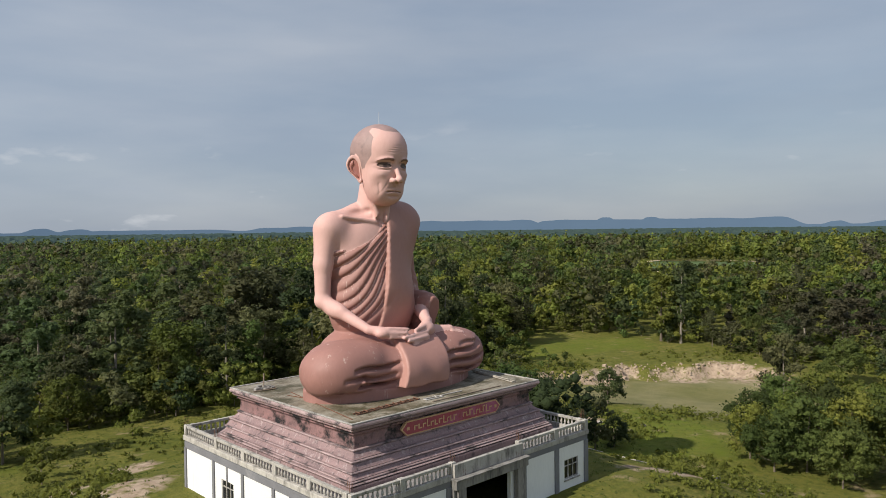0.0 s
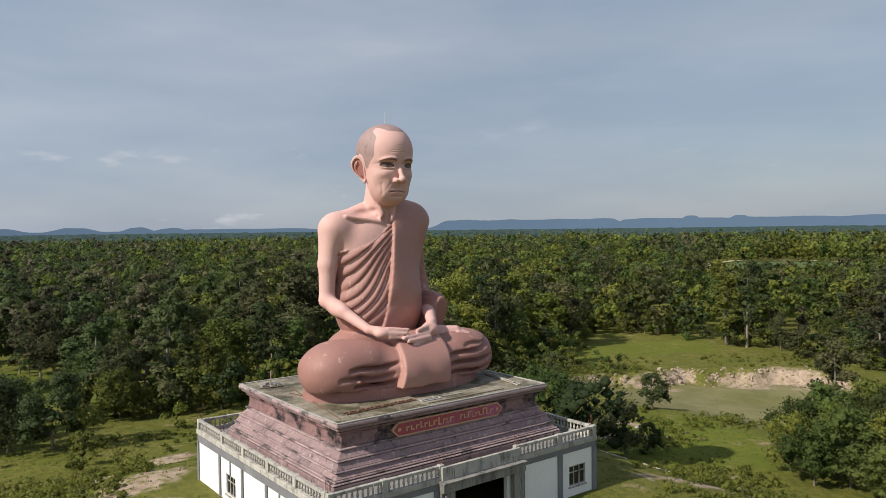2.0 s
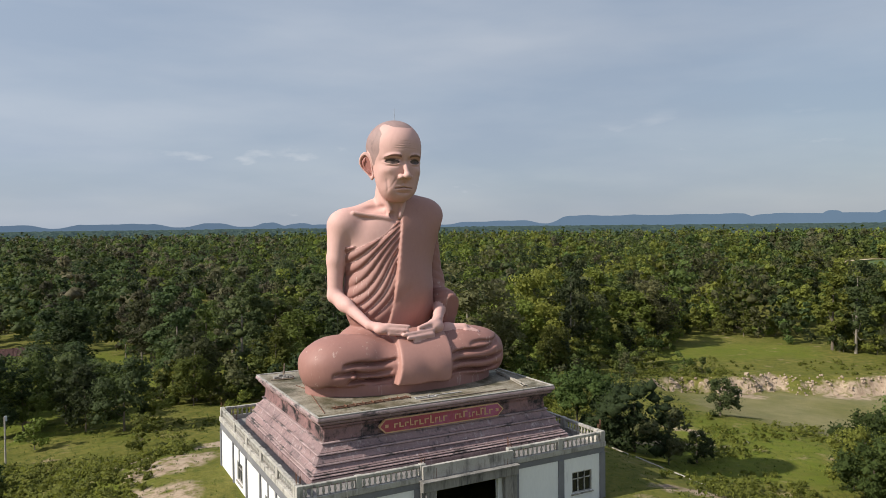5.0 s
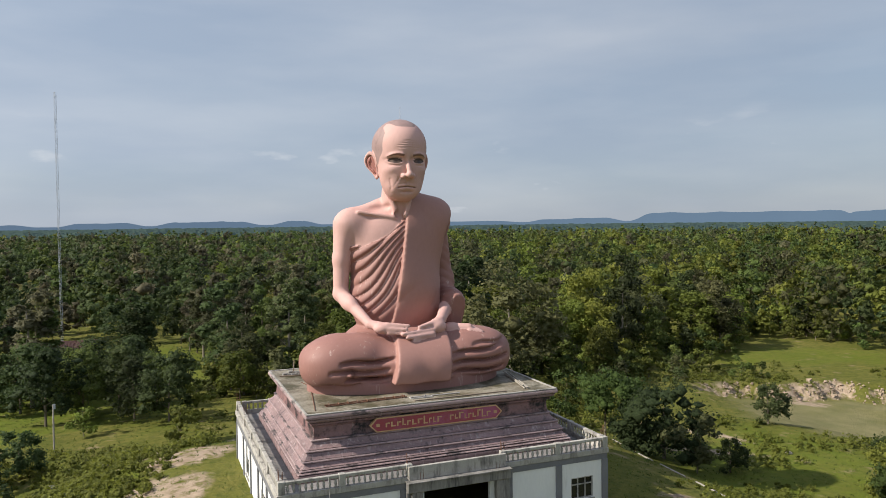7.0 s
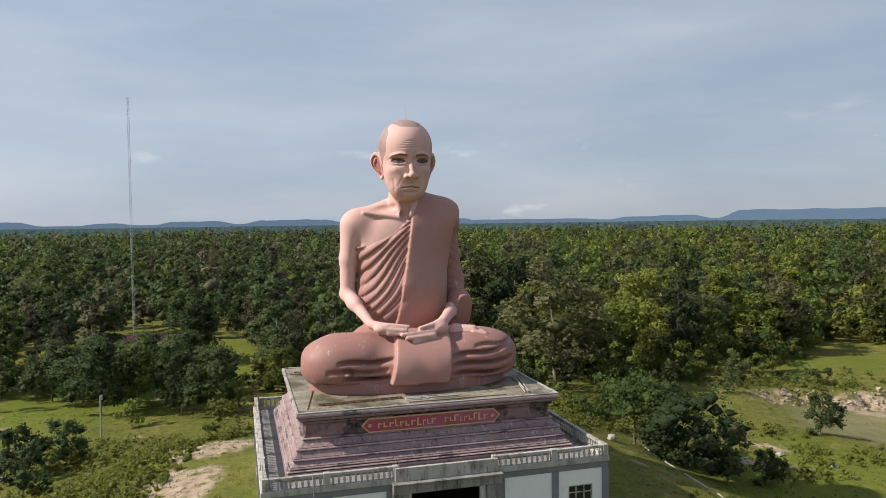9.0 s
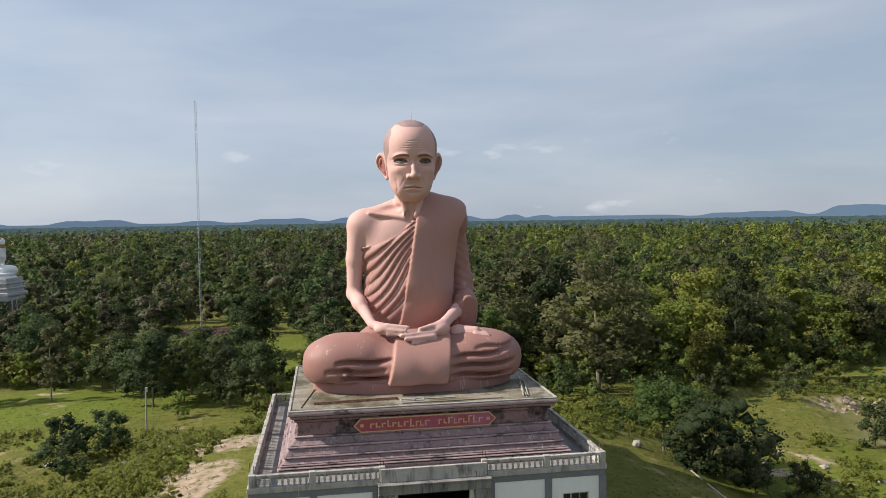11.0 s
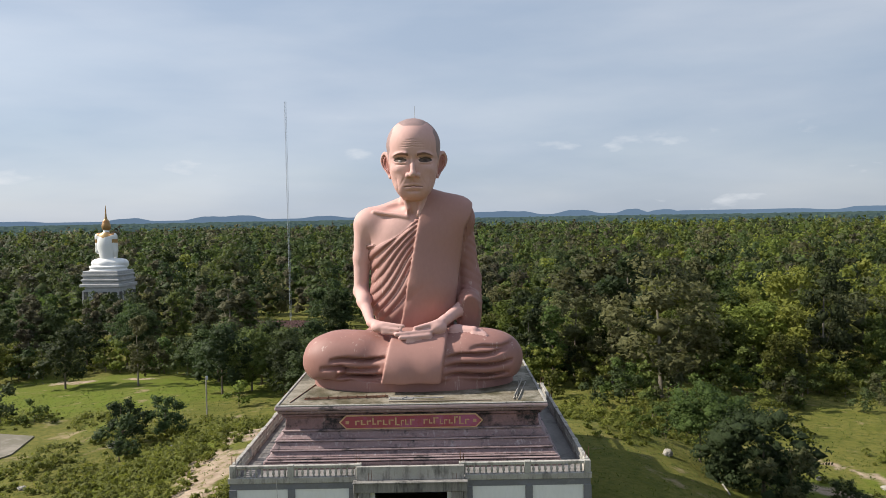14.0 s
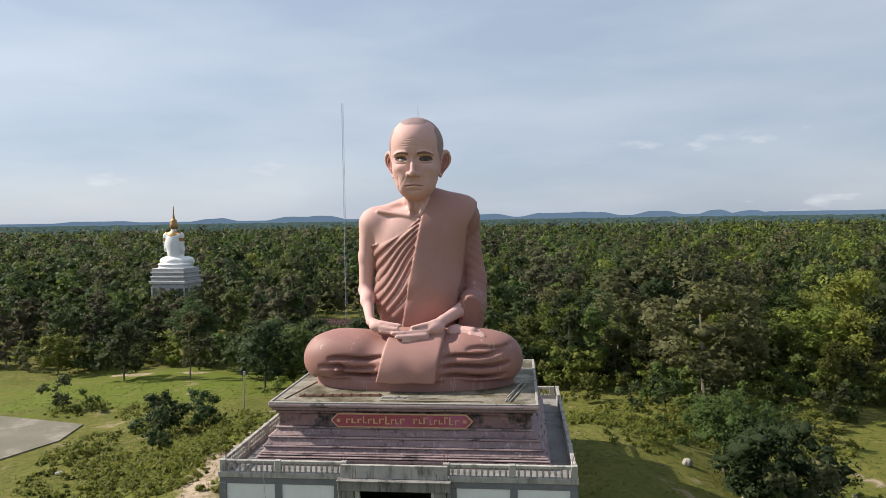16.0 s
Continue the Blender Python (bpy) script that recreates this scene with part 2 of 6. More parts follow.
M_WOOD = material("weathered_wood", (0.25, 0.20, 0.15), (0.14, 0.11, 0.085), 0.85, 2, 20, 0.3, (1, 1, 0.1))
M_SKIN = material("pink_statue_paint", (0.645, 0.408, 0.368), (0.555, 0.330, 0.298), 0.68, 0.35, 5, 0.06, (1, 1, 0.5), (0.3, 0.7), spec=0.3, stain=(0.66, 0.46, 0.40),
                  stain_scale=1.5, stain_stretch=(1, 1, 0.16), stain_edge=(0.68, 0.82))
M_ROBE = material("brown_pink_robe_paint", (0.34, 0.172, 0.146), (0.275, 0.140, 0.120), 0.60, 0.35, 5, 0.08, (1, 1, 0.5), (0.3, 0.7), spec=0.35,
                  stain=(0.58, 0.44, 0.40), stain_scale=3.2, stain_stretch=(1, 1, 0.07), stain_edge=(0.60, 0.72))
M_FLAP = material("pale_robe_flap_paint", (0.405, 0.215, 0.182), (0.345, 0.180, 0.152), 0.55, 0.4, 5, 0.06, (1, 1, 0.5), (0.3, 0.7),
                  stain=(0.60, 0.42, 0.36), stain_scale=1.4, stain_stretch=(1, 1, 0.16), stain_edge=(0.66, 0.8))
M_HAIR = material("grey_stubble_paint", (0.35, 0.235, 0.22), (0.25, 0.17, 0.16), 0.6, 2.0, 26, 0.2, stain=(0.17, 0.12, 0.115), stain_scale=1.0, stain_edge=(0.55, 0.75))
M_EYE = material("dark_eye_paint", (0.035, 0.022, 0.02), (0.06, 0.035, 0.03), 0.4, 4, 20, 0.0)
M_BROW = material("brow_paint_and_shading", (0.25, 0.135, 0.115), (0.20, 0.108, 0.092), 0.5, 3, 20, 0.05)
M_EARRED = material("reddish_ear_paint", (0.40, 0.17, 0.145), (0.33, 0.14, 0.12), 0.55, 1.5, 8, 0.05)
M_EYEWHITE = material("dull_eye_paint", (0.14, 0.095, 0.08), (0.11, 0.078, 0.066), 0.9, 3, 12, 0.0)
M_TEMPLEWHITE = material("white_statue_paint", (0.82, 0.82, 0.80), (0.74, 0.74, 0.73), 0.5, 0.3, 4, 0.0)
M_TEMPLEGOLD = material("gold_statue_paint", (0.46, 0.22, 0.09), (0.36, 0.26, 0.10), 0.4, 0.5, 4, 0.0, metal=0.3)
M_TEMPLEGREY = material("grey_plinth_concrete", (0.50, 0.49, 0.48), (0.33, 0.33, 0.33), 0.8, 0.6, 6, 0.1)
M_BARK = material("tree_bark", (0.20, 0.165, 0.125), (0.10, 0.08, 0.06), 0.9, 1.5, 12, 0.4, (1, 1, 0.2))
M_PALEBARK = material("pale_tree_bark", (0.26, 0.23, 0.19), (0.15, 0.13, 0.10), 0.9, 1.5, 12, 0.4, (1, 1, 0.2))
M_STONE = material("pale_stone", (0.40, 0.37, 0.32), (0.25, 0.225, 0.195), 0.85, 2, 14, 0.3)
M_PAVE = material("grey_pavement_concrete", (0.19, 0.165, 0.13), (0.13, 0.12, 0.08), 0.9, 0.25, 4, 0.1, stain=(0.25, 0.22, 0.18), stain_scale=0.2, stain_edge=(0.5, 0.6))
M_ROOFRED = material("rusty_red_roof", (0.13, 0.060, 0.052), (0.085, 0.048, 0.044), 0.7, 0.8, 9, 0.2)
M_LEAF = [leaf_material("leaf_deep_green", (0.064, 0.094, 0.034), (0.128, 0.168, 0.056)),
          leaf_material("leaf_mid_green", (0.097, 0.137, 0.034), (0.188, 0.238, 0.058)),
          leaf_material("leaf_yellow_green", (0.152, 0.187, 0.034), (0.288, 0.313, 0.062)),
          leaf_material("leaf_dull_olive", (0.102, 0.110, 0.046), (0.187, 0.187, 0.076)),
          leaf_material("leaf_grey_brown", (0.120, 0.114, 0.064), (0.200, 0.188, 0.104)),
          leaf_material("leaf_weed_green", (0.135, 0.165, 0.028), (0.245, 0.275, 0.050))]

# ---- building tools ----
def mesh_of(name, verts, faces, mats, smooth=False, index=None, normals=None):
    """A mesh from arrays of vertices and of equal-sided faces."""
    verts, faces = np.asarray(verts, np.float32), np.asarray(faces, np.int32)
    k = faces.shape[1]
    me = bpy.data.meshes.new(name)
    me.vertices.add(len(verts))
    me.vertices.foreach_set("co", verts.ravel())
    me.loops.add(faces.size)
    me.loops.foreach_set("vertex_index", faces.ravel())
    me.polygons.add(len(faces))
    me.polygons.foreach_set("loop_start", np.arange(0, faces.size, k, dtype=np.int32))
    me.polygons.foreach_set("use_smooth", np.full(len(faces), smooth))
    for m in mats if isinstance(mats, (list, tuple)) else [mats]:
        me.materials.append(m)
    if index is not None:
        me.polygons.foreach_set("material_index", np.asarray(index, np.int32))
    me.update(calc_edges=True)
    me.validate()
    if normals is not None:
        at = me.attributes.new("custom_normal", "FLOAT_VECTOR", "POINT")
        at.data.foreach_set("vector", np.asarray(normals, np.float32).ravel())
        me.update()
    return me


def part(name, bm, mat, parent, label=""):
    """Links a bmesh as one mesh object under its thing."""
    me = bpy.data.meshes.new(name)
    bm.to_mesh(me)
    bm.free()
    me.materials.append(mat)
    ob = new(name, me)
    ob.parent = parent
    return tagged(ob, label)


def share(name, me, parent, m):
    """One more object on a mesh that exists already."""
    ob = new(name, me)
    ob.parent = parent
    ob.matrix_basis = m
    return ob


def thing(name, label, category, at=(0, 0, 0), group="", kind=""):
    ob = new(name)
    ob.empty_display_size = 0.3
    ob.location = at
    return tagged(ob, label, category, group, kind)


def box(bm, x0, x1, y0, y1, z0, z1, bevel=0.0):
    got = bmesh.ops.create_cube(bm, size=1)
    vs = got["verts"]
    for v in vs:
        v.co = Vector((x0 if v.co.x < 0 else x1, y0 if v.co.y < 0 else y1, z0 if v.co.z < 0 else z1))
    if bevel:
        es = list({e for v in vs for e in v.link_edges})
        bmesh.ops.bevel(bm, geom=es, offset=bevel, segments=1, affect="EDGES")
    return bm


def boxed(x0, x1, y0, y1, z0, z1, bevel=0.0):
    return box(bmesh.new(), x0, x1, y0, y1, z0, z1, bevel)


def rod(bm, a, b, r0, r1=None, sides=8):
    """A tapered rod from a to b, with closed ends."""
    a, b = Vector(a), Vector(b)
    r1 = r0 if r1 is None else r1
    q = (b - a).to_track_quat("Z", "Y")
    rings = []
    for p, r in ((a, r0), (b, r1)):
        rings.append([bm.verts.new(p + q @ Vector((r * math.cos(k * math.tau / sides), r * math.sin(k * math.tau / sides), 0))) for k in range(sides)])
    for k in range(sides):
        bm.faces.new((rings[0][k], rings[0][(k + 1) % sides], rings[1][(k + 1) % sides], rings[1][k]))
    bm.faces.new(rings[0][::-1])
    bm.faces.new(rings[1])
    return bm


def turned(profile, sides=8):
    """A turned piece from (radius, height) pairs."""
    bm = bmesh.new()
    rings = [[bm.verts.new((r * math.cos((k + 0.5) * math.tau / sides), r * math.sin((k + 0.5) * math.tau / sides), z)) for k in range(sides)] for r, z in profile]
    for lo, hi in zip(rings, rings[1:]):
        for k in range(sides):
            bm.faces.new((lo[k], lo[(k + 1) % sides], hi[(k + 1) % sides], hi[k]))
    bm.faces.new(rings[0][::-1])
    bm.faces.new(rings[-1])
    return bm


def step(a, b, x):
    u = np.clip((x - a) / (b - a), 0, 1)
    return u * u * (3 - 2 * u)


def fbm(x, y, seed=0, octaves=4):
    """A cheap smooth noise from summed waves, about -1 to 1."""
    rng = np.random.RandomState(seed)
    total, amp = 0, 1.0
    for o in range(octaves):
        for k in range(3):
            a, ph = rng.uniform(0, math.tau), rng.uniform(0, math.tau)
            f = 2.0 ** o * rng.uniform(0.7, 1.3)
            total = total + amp * np.sin(f * (x * math.cos(a) + y * math.sin(a)) + ph) / 3
        amp *= 0.55
    return total

# ---- ground ----
CX, CY = 0.0, -0.55                                       # middle of the building


def bank_side(x, y):
    """Distance out from the middle of the sand pit, 1 at its rim."""
    a = np.arctan2(y - 10, x - 63)
    rim = 1 + 0.10 * np.sin(3 * a + 1.0) + 0.06 * np.sin(7 * a) + 0.035 * np.sin(17 * a + 2) + 0.022 * np.sin(31 * a + 1) + 0.014 * np.sin(53 * a)
    return np.hypot((x - 63) / 21.0, (y - 10) / 20.0) / rim


def terrain(x, y):
    """Height of the ground: the building's mound, the lower plain round it, and the dug-out pit."""
    r = np.hypot(np.maximum(np.abs(x - CX) - 11.5, 0), np.maximum(np.abs(y - CY) - 11.0, 0))
    z = -4.0 * step(0, 17, r) - 2.6 * step(20, 70, r)
    z = z + 0.22 * fbm(x * 0.16, y * 0.16, 3) * step(1, 8, r)
    pad = step(4.0, 0.0, np.maximum(np.abs(x + 47) - 10, np.abs(y - 21) - 9))           # level under the pavement
    z = z + (-4.62 - z) * pad
    q = bank_side(x, y)
    steep = step(-0.2, 0.9, (x - 63) / 21 * 0.55 + (y - 10) / 20 * 0.85)      # the far rim is a cut bank
    inner = 1 - (1 - steep) * step(0.35, 1.05, q) - steep * step(0.90, 1.04, q)
    lip = 0.55 * steep * np.exp(-((q - 1.08) / 0.10) ** 2)
    rise = 4.5 * np.exp(-((x - 290) ** 2 + (y - 130) ** 2) / (2 * 80.0 ** 2))            # the farm field lies on a low rise
    return z - 1.6 * inner + lip + rise


def axis(lo, hi, fine, far):
    core = np.arange(lo, hi + fine, fine)
    out, s = [], fine
    while sum(out) < far:
        s *= 1.16
        out.append(s)
    out = np.cumsum(out)
    return np.concatenate([lo - out[::-1], core, hi + out])


gx, gy = axis(-62, 112, 0.95, 4300), axis(-32, 84, 0.95, 4300)
GX, GY = np.meshgrid(gx, gy, indexing="ij")
GZ = terrain(GX, GY)
nx, ny = GX.shape
ids = np.arange(nx * ny).reshape(nx, ny)
quads = np.stack([ids[:-1, :-1], ids[1:, :-1], ids[1:, 1:], ids[:-1, 1:]], -1).reshape(-1, 4)


def blob(x, y, cx, cy, rx, ry, turn=0.0, soft=0.35):
    c, s = math.cos(radians(turn)), math.sin(radians(turn))
    u, v = (x - cx) * c + (y - cy) * s, -(x - cx) * s + (y - cy) * c
    d = np.hypot(u / rx, v / ry) + 0.35 * fbm(x * 0.5, y * 0.5, 8) + 0.2 * fbm(x * 1.6, y * 1.6, 9)
    return 1 - step(1 - soft, 1 + soft, d)


q = bank_side(GX, GY)
cut = step(-0.1, 0.6, (GX - 63) / 21 * 0.55 + (GY - 10) / 20 * 0.85)
sand = np.maximum.reduce([
    blob(GX, GY, -14.6, 3.0, 2.6, 4.6, 10) * 0.72, blob(GX, GY, -12.6, 10.5, 3.4, 2.0, 20) * 0.72, blob(GX, GY, -14.5, 16.5, 5.0, 1.8, 60) * 0.72,
    blob(GX, GY, -13.6, -3.5, 2.0, 4.5, 0) * 0.72, blob(GX, GY, -9.0, 22.5, 4.6, 1.6, 150) * 0.72, blob(GX, GY, -6, 27, 3.0, 1.2, 0) * 0.72,
    blob(GX, GY, 17.5, -11.5, 3.0, 1.2, -30) * 0.72, blob(GX, GY, 22.5, -14.0, 3.6, 1.5, -20) * 0.72, blob(GX, GY, 14.5, -9.5, 2.0, 0.8, -35) * 0.72,
    blob(GX, GY, 31, 6, 5.5, 1.0, -38) * 0.8, blob(GX, GY, 34, 12, 6.0, 0.9, -60) * 0.7, blob(GX, GY, -52, 58, 3.5, 1.5) * 0.8, blob(GX, GY, -42, 58, 3, 1.0) * 0.8,
    cut * np.exp(-((q - 0.96) / (0.085 + 0.05 * fbm(GX * 0.35, GY * 0.35, 5))) ** 2) * (0.85 + 0.45 * fbm(GX * 0.28, GY * 0.28, 15)),
    cut * np.exp(-((q - 0.80) / 0.15) ** 2) * (0.32 + 0.5 * fbm(GX * 0.45, GY * 0.45, 6))])
mud = (1 - step(0.72, 0.98, q)) * (1 - 0.4 * step(-0.2, 0.8, fbm(GX * 0.2, GY * 0.2, 11)))
lush = np.maximum.reduce([0.8 * blob(GX, GY, -23, 80, 24, 24), blob(GX, GY, -40, 48, 26, 15, 10), 0.8 * blob(GX, GY, 34, 2, 11, 9), 0.7 * blob(GX, GY, -20, 8, 9, 5, 60), 0.6 * blob(GX, GY, 86, 46, 16, 7, -20)])
me_ground = mesh_of("ground", np.stack([GX, GY, GZ], -1).reshape(-1, 3), quads, [], True)
for key, val in (("sand", sand), ("mud", mud), ("lush", lush)):
    at = me_ground.attributes.new(key, "FLOAT", "POINT")
    at.data.foreach_set("value", np.clip(val, 0, 1).astype(np.float32).ravel())


def ground_material():
    m = bpy.data.materials.new("grass_and_sand_ground")
    m.use_nodes = True
    n, l = m.node_tree.nodes, m.node_tree.links
    bsdf = n["Principled BSDF"]
    bsdf.inputs["Roughness"].default_value, bsdf.inputs["Specular IOR Level"].default_value = 0.95, 0.15
    co = n.new("ShaderNodeTexCoord")

    def noisy(sc, detail=6):
        no = n.new("ShaderNodeTexNoise")
        no.inputs["Scale"].default_value, no.inputs["Detail"].default_value, no.inputs["Roughness"].default_value = sc, detail, 0.65
        l.new(co.outputs["Object"], no.inputs["Vector"])
        return no.outputs["Fac"]

    def ramp(fac, lo, hi):
        r = n.new("ShaderNodeMapRange")
        r.inputs["From Min"].default_value, r.inputs["From Max"].default_value = lo, hi
        l.new(fac, r.inputs["Value"])
        return r.outputs["Result"]

    def mix(fac, ca, cb):
        x = n.new("ShaderNodeMix")
        x.data_type = "RGBA"
        l.new(fac, x.inputs[0])
        for k, c in ((6, ca), (7, cb)):
            if isinstance(c, tuple):
                x.inputs[k].default_value = (*c, 1)
            else:
                l.new(c, x.inputs[k])
        return x.outputs[2]

    def attr(key):
        a = n.new("ShaderNodeAttribute")
        a.attribute_name = key
        return a.outputs["Fac"]

    def times(a, b, op="MULTIPLY"):
        k = n.new("ShaderNodeMath")
        k.operation, k.use_clamp = op, True
        l.new(a, k.inputs[0])
        l.new(b, k.inputs[1])
        return k.outputs[0]

    grass = mix(ramp(noisy(0.16), 0.35, 0.65), (0.104, 0.110, 0.018), (0.165, 0.148, 0.038))
    grass = mix(ramp(noisy(1.3, 8), 0.42, 0.7), grass, (0.066, 0.082, 0.013))
    grass = mix(times(attr("lush"), ramp(noisy(0.5), 0.2, 0.6)), grass, (0.108, 0.140, 0.014))
    grass = mix(ramp(noisy(0.33, 9), 0.60, 0.72), grass, (0.27, 0.21, 0.12))
    mud_c = mix(ramp(noisy(0.3), 0.35, 0.65), (0.155, 0.15, 0.065), (0.22, 0.195, 0.095))
    col = mix(attr("mud"), grass, mud_c)
    sand_c = mix(ramp(noisy(0.9, 8), 0.35, 0.65), (0.43, 0.335, 0.25), (0.26, 0.19, 0.135))
    col = mix(ramp(times(attr("sand"), ramp(noisy(1.1, 8), 0.25, 0.55)), 0.25, 0.6), col, sand_c)
    l.new(col, bsdf.inputs["Base Color"])
    bp = n.new("ShaderNodeBump")
    bp.inputs["Strength"].default_value, bp.inputs["Distance"].default_value = 0.7, 0.25
    l.new(noisy(2.2, 8), bp.inputs["Height"])
    l.new(bp.outputs["Normal"], bsdf.inputs["Normal"])
    return m


me_ground.materials.append(ground_material())
ground = tagged(new("ground", me_ground), "grassy ground with bare sandy patches and a dug-out pit", "ground", kind="structure")

# ---- the white building under the pedestal ----
BX0, BX1, BY0, BY1 = -9.45, 9.40, -9.40, 8.30            # outer faces
Z_FLOOR, Z_RAIL = 3.12, 4.02
building = thing("building", "one-storey white concrete building with grey pilasters and a balustraded terrace", "building")


def wall_with_holes(axis_, at, inward, lo, hi, z0, z1, holes):
    """A wall 0.25 thick with openings through it, as one mesh. Holes: (from, to, bottom, top) along the wall."""
    bm = bmesh.new()
    cuts = sorted({lo, hi, *[h[0] for h in holes], *[h[1] for h in holes]})
    for a, b in zip(cuts, cuts[1:]):
        hit = [h for h in holes if h[0] <= a and b <= h[1]]
        spans = [(z0, z1)] if not hit else [(z0, hit[0][2]), (hit[0][3], z1)]
        for s0, s1 in spans:
            if s1 - s0 > 0.01:
                t0, t1 = sorted((at, at + inward * 0.25))
                box(bm, *((a, b, t0, t1) if axis_ == "x" else (t0, t1, a, b)), s0, s1)
    bmesh.ops.remove_doubles(bm, verts=bm.verts, dist=0.001)
    return bm


WIN_F = (7.02, 8.48, 0.60, 1.85)
WIN_F2 = (-8.48, -7.02, 0.60, 1.85)
WIN_W = (1.95, 3.40, 0.45, 1.70)
WIN_W2 = (-4.90, -3.45, 0.45, 1.70)
DOOR = (-1.90, 1.90, -0.6, 2.60)
part("wall", wall_with_holes("x", BY0, 1, BX0, BX1, -1.5, 3.05, [WIN_F, WIN_F2, DOOR]), M_WHITE, building, "white painted front wall with a wide doorway")
part("wall", wall_with_holes("y", BX0, 1, BY0 + 0.25, BY1 - 0.25, -1.5, 3.05, [WIN_W2, WIN_W]), M_WHITE, building)
part("wall", wall_with_holes("y", BX1, -1, BY0 + 0.25, BY1 - 0.25, -1.5, 3.05, []), M_WHITE, building)
part("wall", wall_with_holes("x", BY1, -1, BX0, BX1, -1.5, 3.05, []), M_WHITE, building)
part("terrace_slab", boxed(BX0 + 0.02, BX1 - 0.02, BY0 + 0.02, BY1 - 0.02, 2.9, Z_FLOOR), M_FLOOR, building, "dark weathered concrete terrace floor")
part("floor", boxed(BX0 + 0.3, BX1 - 0.3, BY0 + 0.05, BY1 - 0.3, -0.75, -0.6), M_DARK, building)
part("partition", boxed(-5.5, 5.5, -3.2, -3.0, -0.6, 2.9), M_DARK, building, "dark inner wall seen through the doorway")
# grey band under the terrace edge, pilasters, ledge
for x0, x1 in ((BX0 - 0.03, -2.92), (2.92, BX1 + 0.03)):
    part("band", boxed(x0, x1, BY0 - 0.035, BY0 - 0.002, 2.72, 3.06), M_BAND, building, "dark grey painted band")
part("band", boxed(BX0 - 0.035, BX0 - 0.002, BY0, BY1, 2.55, 3.0), M_BAND, building, "grey painted band")
part("band", boxed(BX1 + 0.002, BX1 + 0.035, BY0, BY1, 2.60, 3.04), M_BAND, building)
part("band", boxed(BX0, BX1, BY1 + 0.002, BY1 + 0.035, 2.60, 3.04), M_BAND, building)
for x in (-9.30, -6.25, -3.05, 3.05, 6.2, 9.25):
    part("pilaster", boxed(x - 0.19, x + 0.19, BY0 - 0.09, BY0 - 0.003, -1.4, 2.73), M_BAND, building)
for y in (-9.30, -5.85, -2.55, 0.80, 4.35, 8.18):
    part("pilaster", boxed(BX0 - 0.08, BX0 - 0.003, y - 0.13, y + 0.13, -1.4, 2.6), M_BAND, building)
for y in (2.68, -4.17):
    part("pilaster", boxed(BX0 - 0.05, BX0 - 0.003, y - 0.07, y + 0.07, 1.72, 2.6), M_BAND, building)
for y in (-9.3, -2.5, 4.3, 8.2):
    part("pilaster", boxed(BX1 + 0.003, BX1 + 0.08, y - 0.15, y + 0.15, -1.4, 2.62), M_BAND, building)
for nm, b in (("ledge", (BX0 - 0.1, -2.85, BY0 - 0.1, BY0 + 0.16)), ("ledge", (2.85, BX1 + 0.1, BY0 - 0.1, BY0 + 0.16)),
              ("ledge", (BX0 - 0.1, BX0 + 0.16, BY0 + 0.16, BY1 - 0.16)), ("ledge", (BX1 - 0.16, BX1 + 0.1, BY0 + 0.16, BY1 - 0.16)), ("ledge", (BX0 - 0.1, BX1 + 0.1, BY1 - 0.16, BY1 + 0.1))):
    part(nm, boxed(*b, 3.06, 3.36, 0.02), M_RAIL, building)


def window(name, wide, high, m, label):
    """A dark glazed window with a white frame and glazing bars, facing -y, its lower left corner at m."""
    w = thing(name, label, "window", kind="structure")
    w.matrix_basis = m
    part("pane", boxed(0.04, wide - 0.04, 0.12, 0.135, 0.04, high - 0.04), M_GLASS, w, "dark glass")
    for x0, x1, z0, z1 in ((0, wide, 0, 0.06), (0, wide, high - 0.06, high), (0, 0.06, 0.06, high - 0.06), (wide - 0.06, wide, 0.06, high - 0.06)):
        part("window_frame", boxed(x0, x1, 0.04, 0.16, z0, z1), M_RAIL, w)
    for k in (1, 2):
        part("glazing_bar", boxed(wide * k / 3 - 0.035, wide * k / 3 + 0.035, 0.07, 0.115, 0.06, high - 0.06), M_RAIL, w)
    part("glazing_bar", boxed(0.06, wide - 0.06, 0.065, 0.11, high * 0.66 - 0.03, high * 0.66 + 0.03), M_RAIL, w)
    part("window_sill", boxed(-0.08, wide + 0.08, -0.09, -0.002, -0.08, 0.0, 0.01), M_RAIL, w)
    return w


window("window_1", WIN_F[1] - WIN_F[0], WIN_F[3] - WIN_F[2], pose(WIN_F[0], BY0, WIN_F[2]), "dark window with pale glazing bars in the front wall")
window("window_2", WIN_F2[1] - WIN_F2[0], WIN_F2[3] - WIN_F2[2], pose(WIN_F2[0], BY0, WIN_F2[2]), "dark window with pale glazing bars in the front wall")
window("window_3", WIN_W[1] - WIN_W[0], WIN_W[3] - WIN_W[2], pose(BX0, WIN_W[1], WIN_W[2], 0, 0, -90), "dark window with pale glazing bars in the sunlit side wall")
window("window_4", WIN_W2[1] - WIN_W2[0], WIN_W2[3] - WIN_W2[2], pose(BX0, WIN_W2[1], WIN_W2[2], 0, 0, -90), "dark window with pale glazing bars in the sunlit side wall")

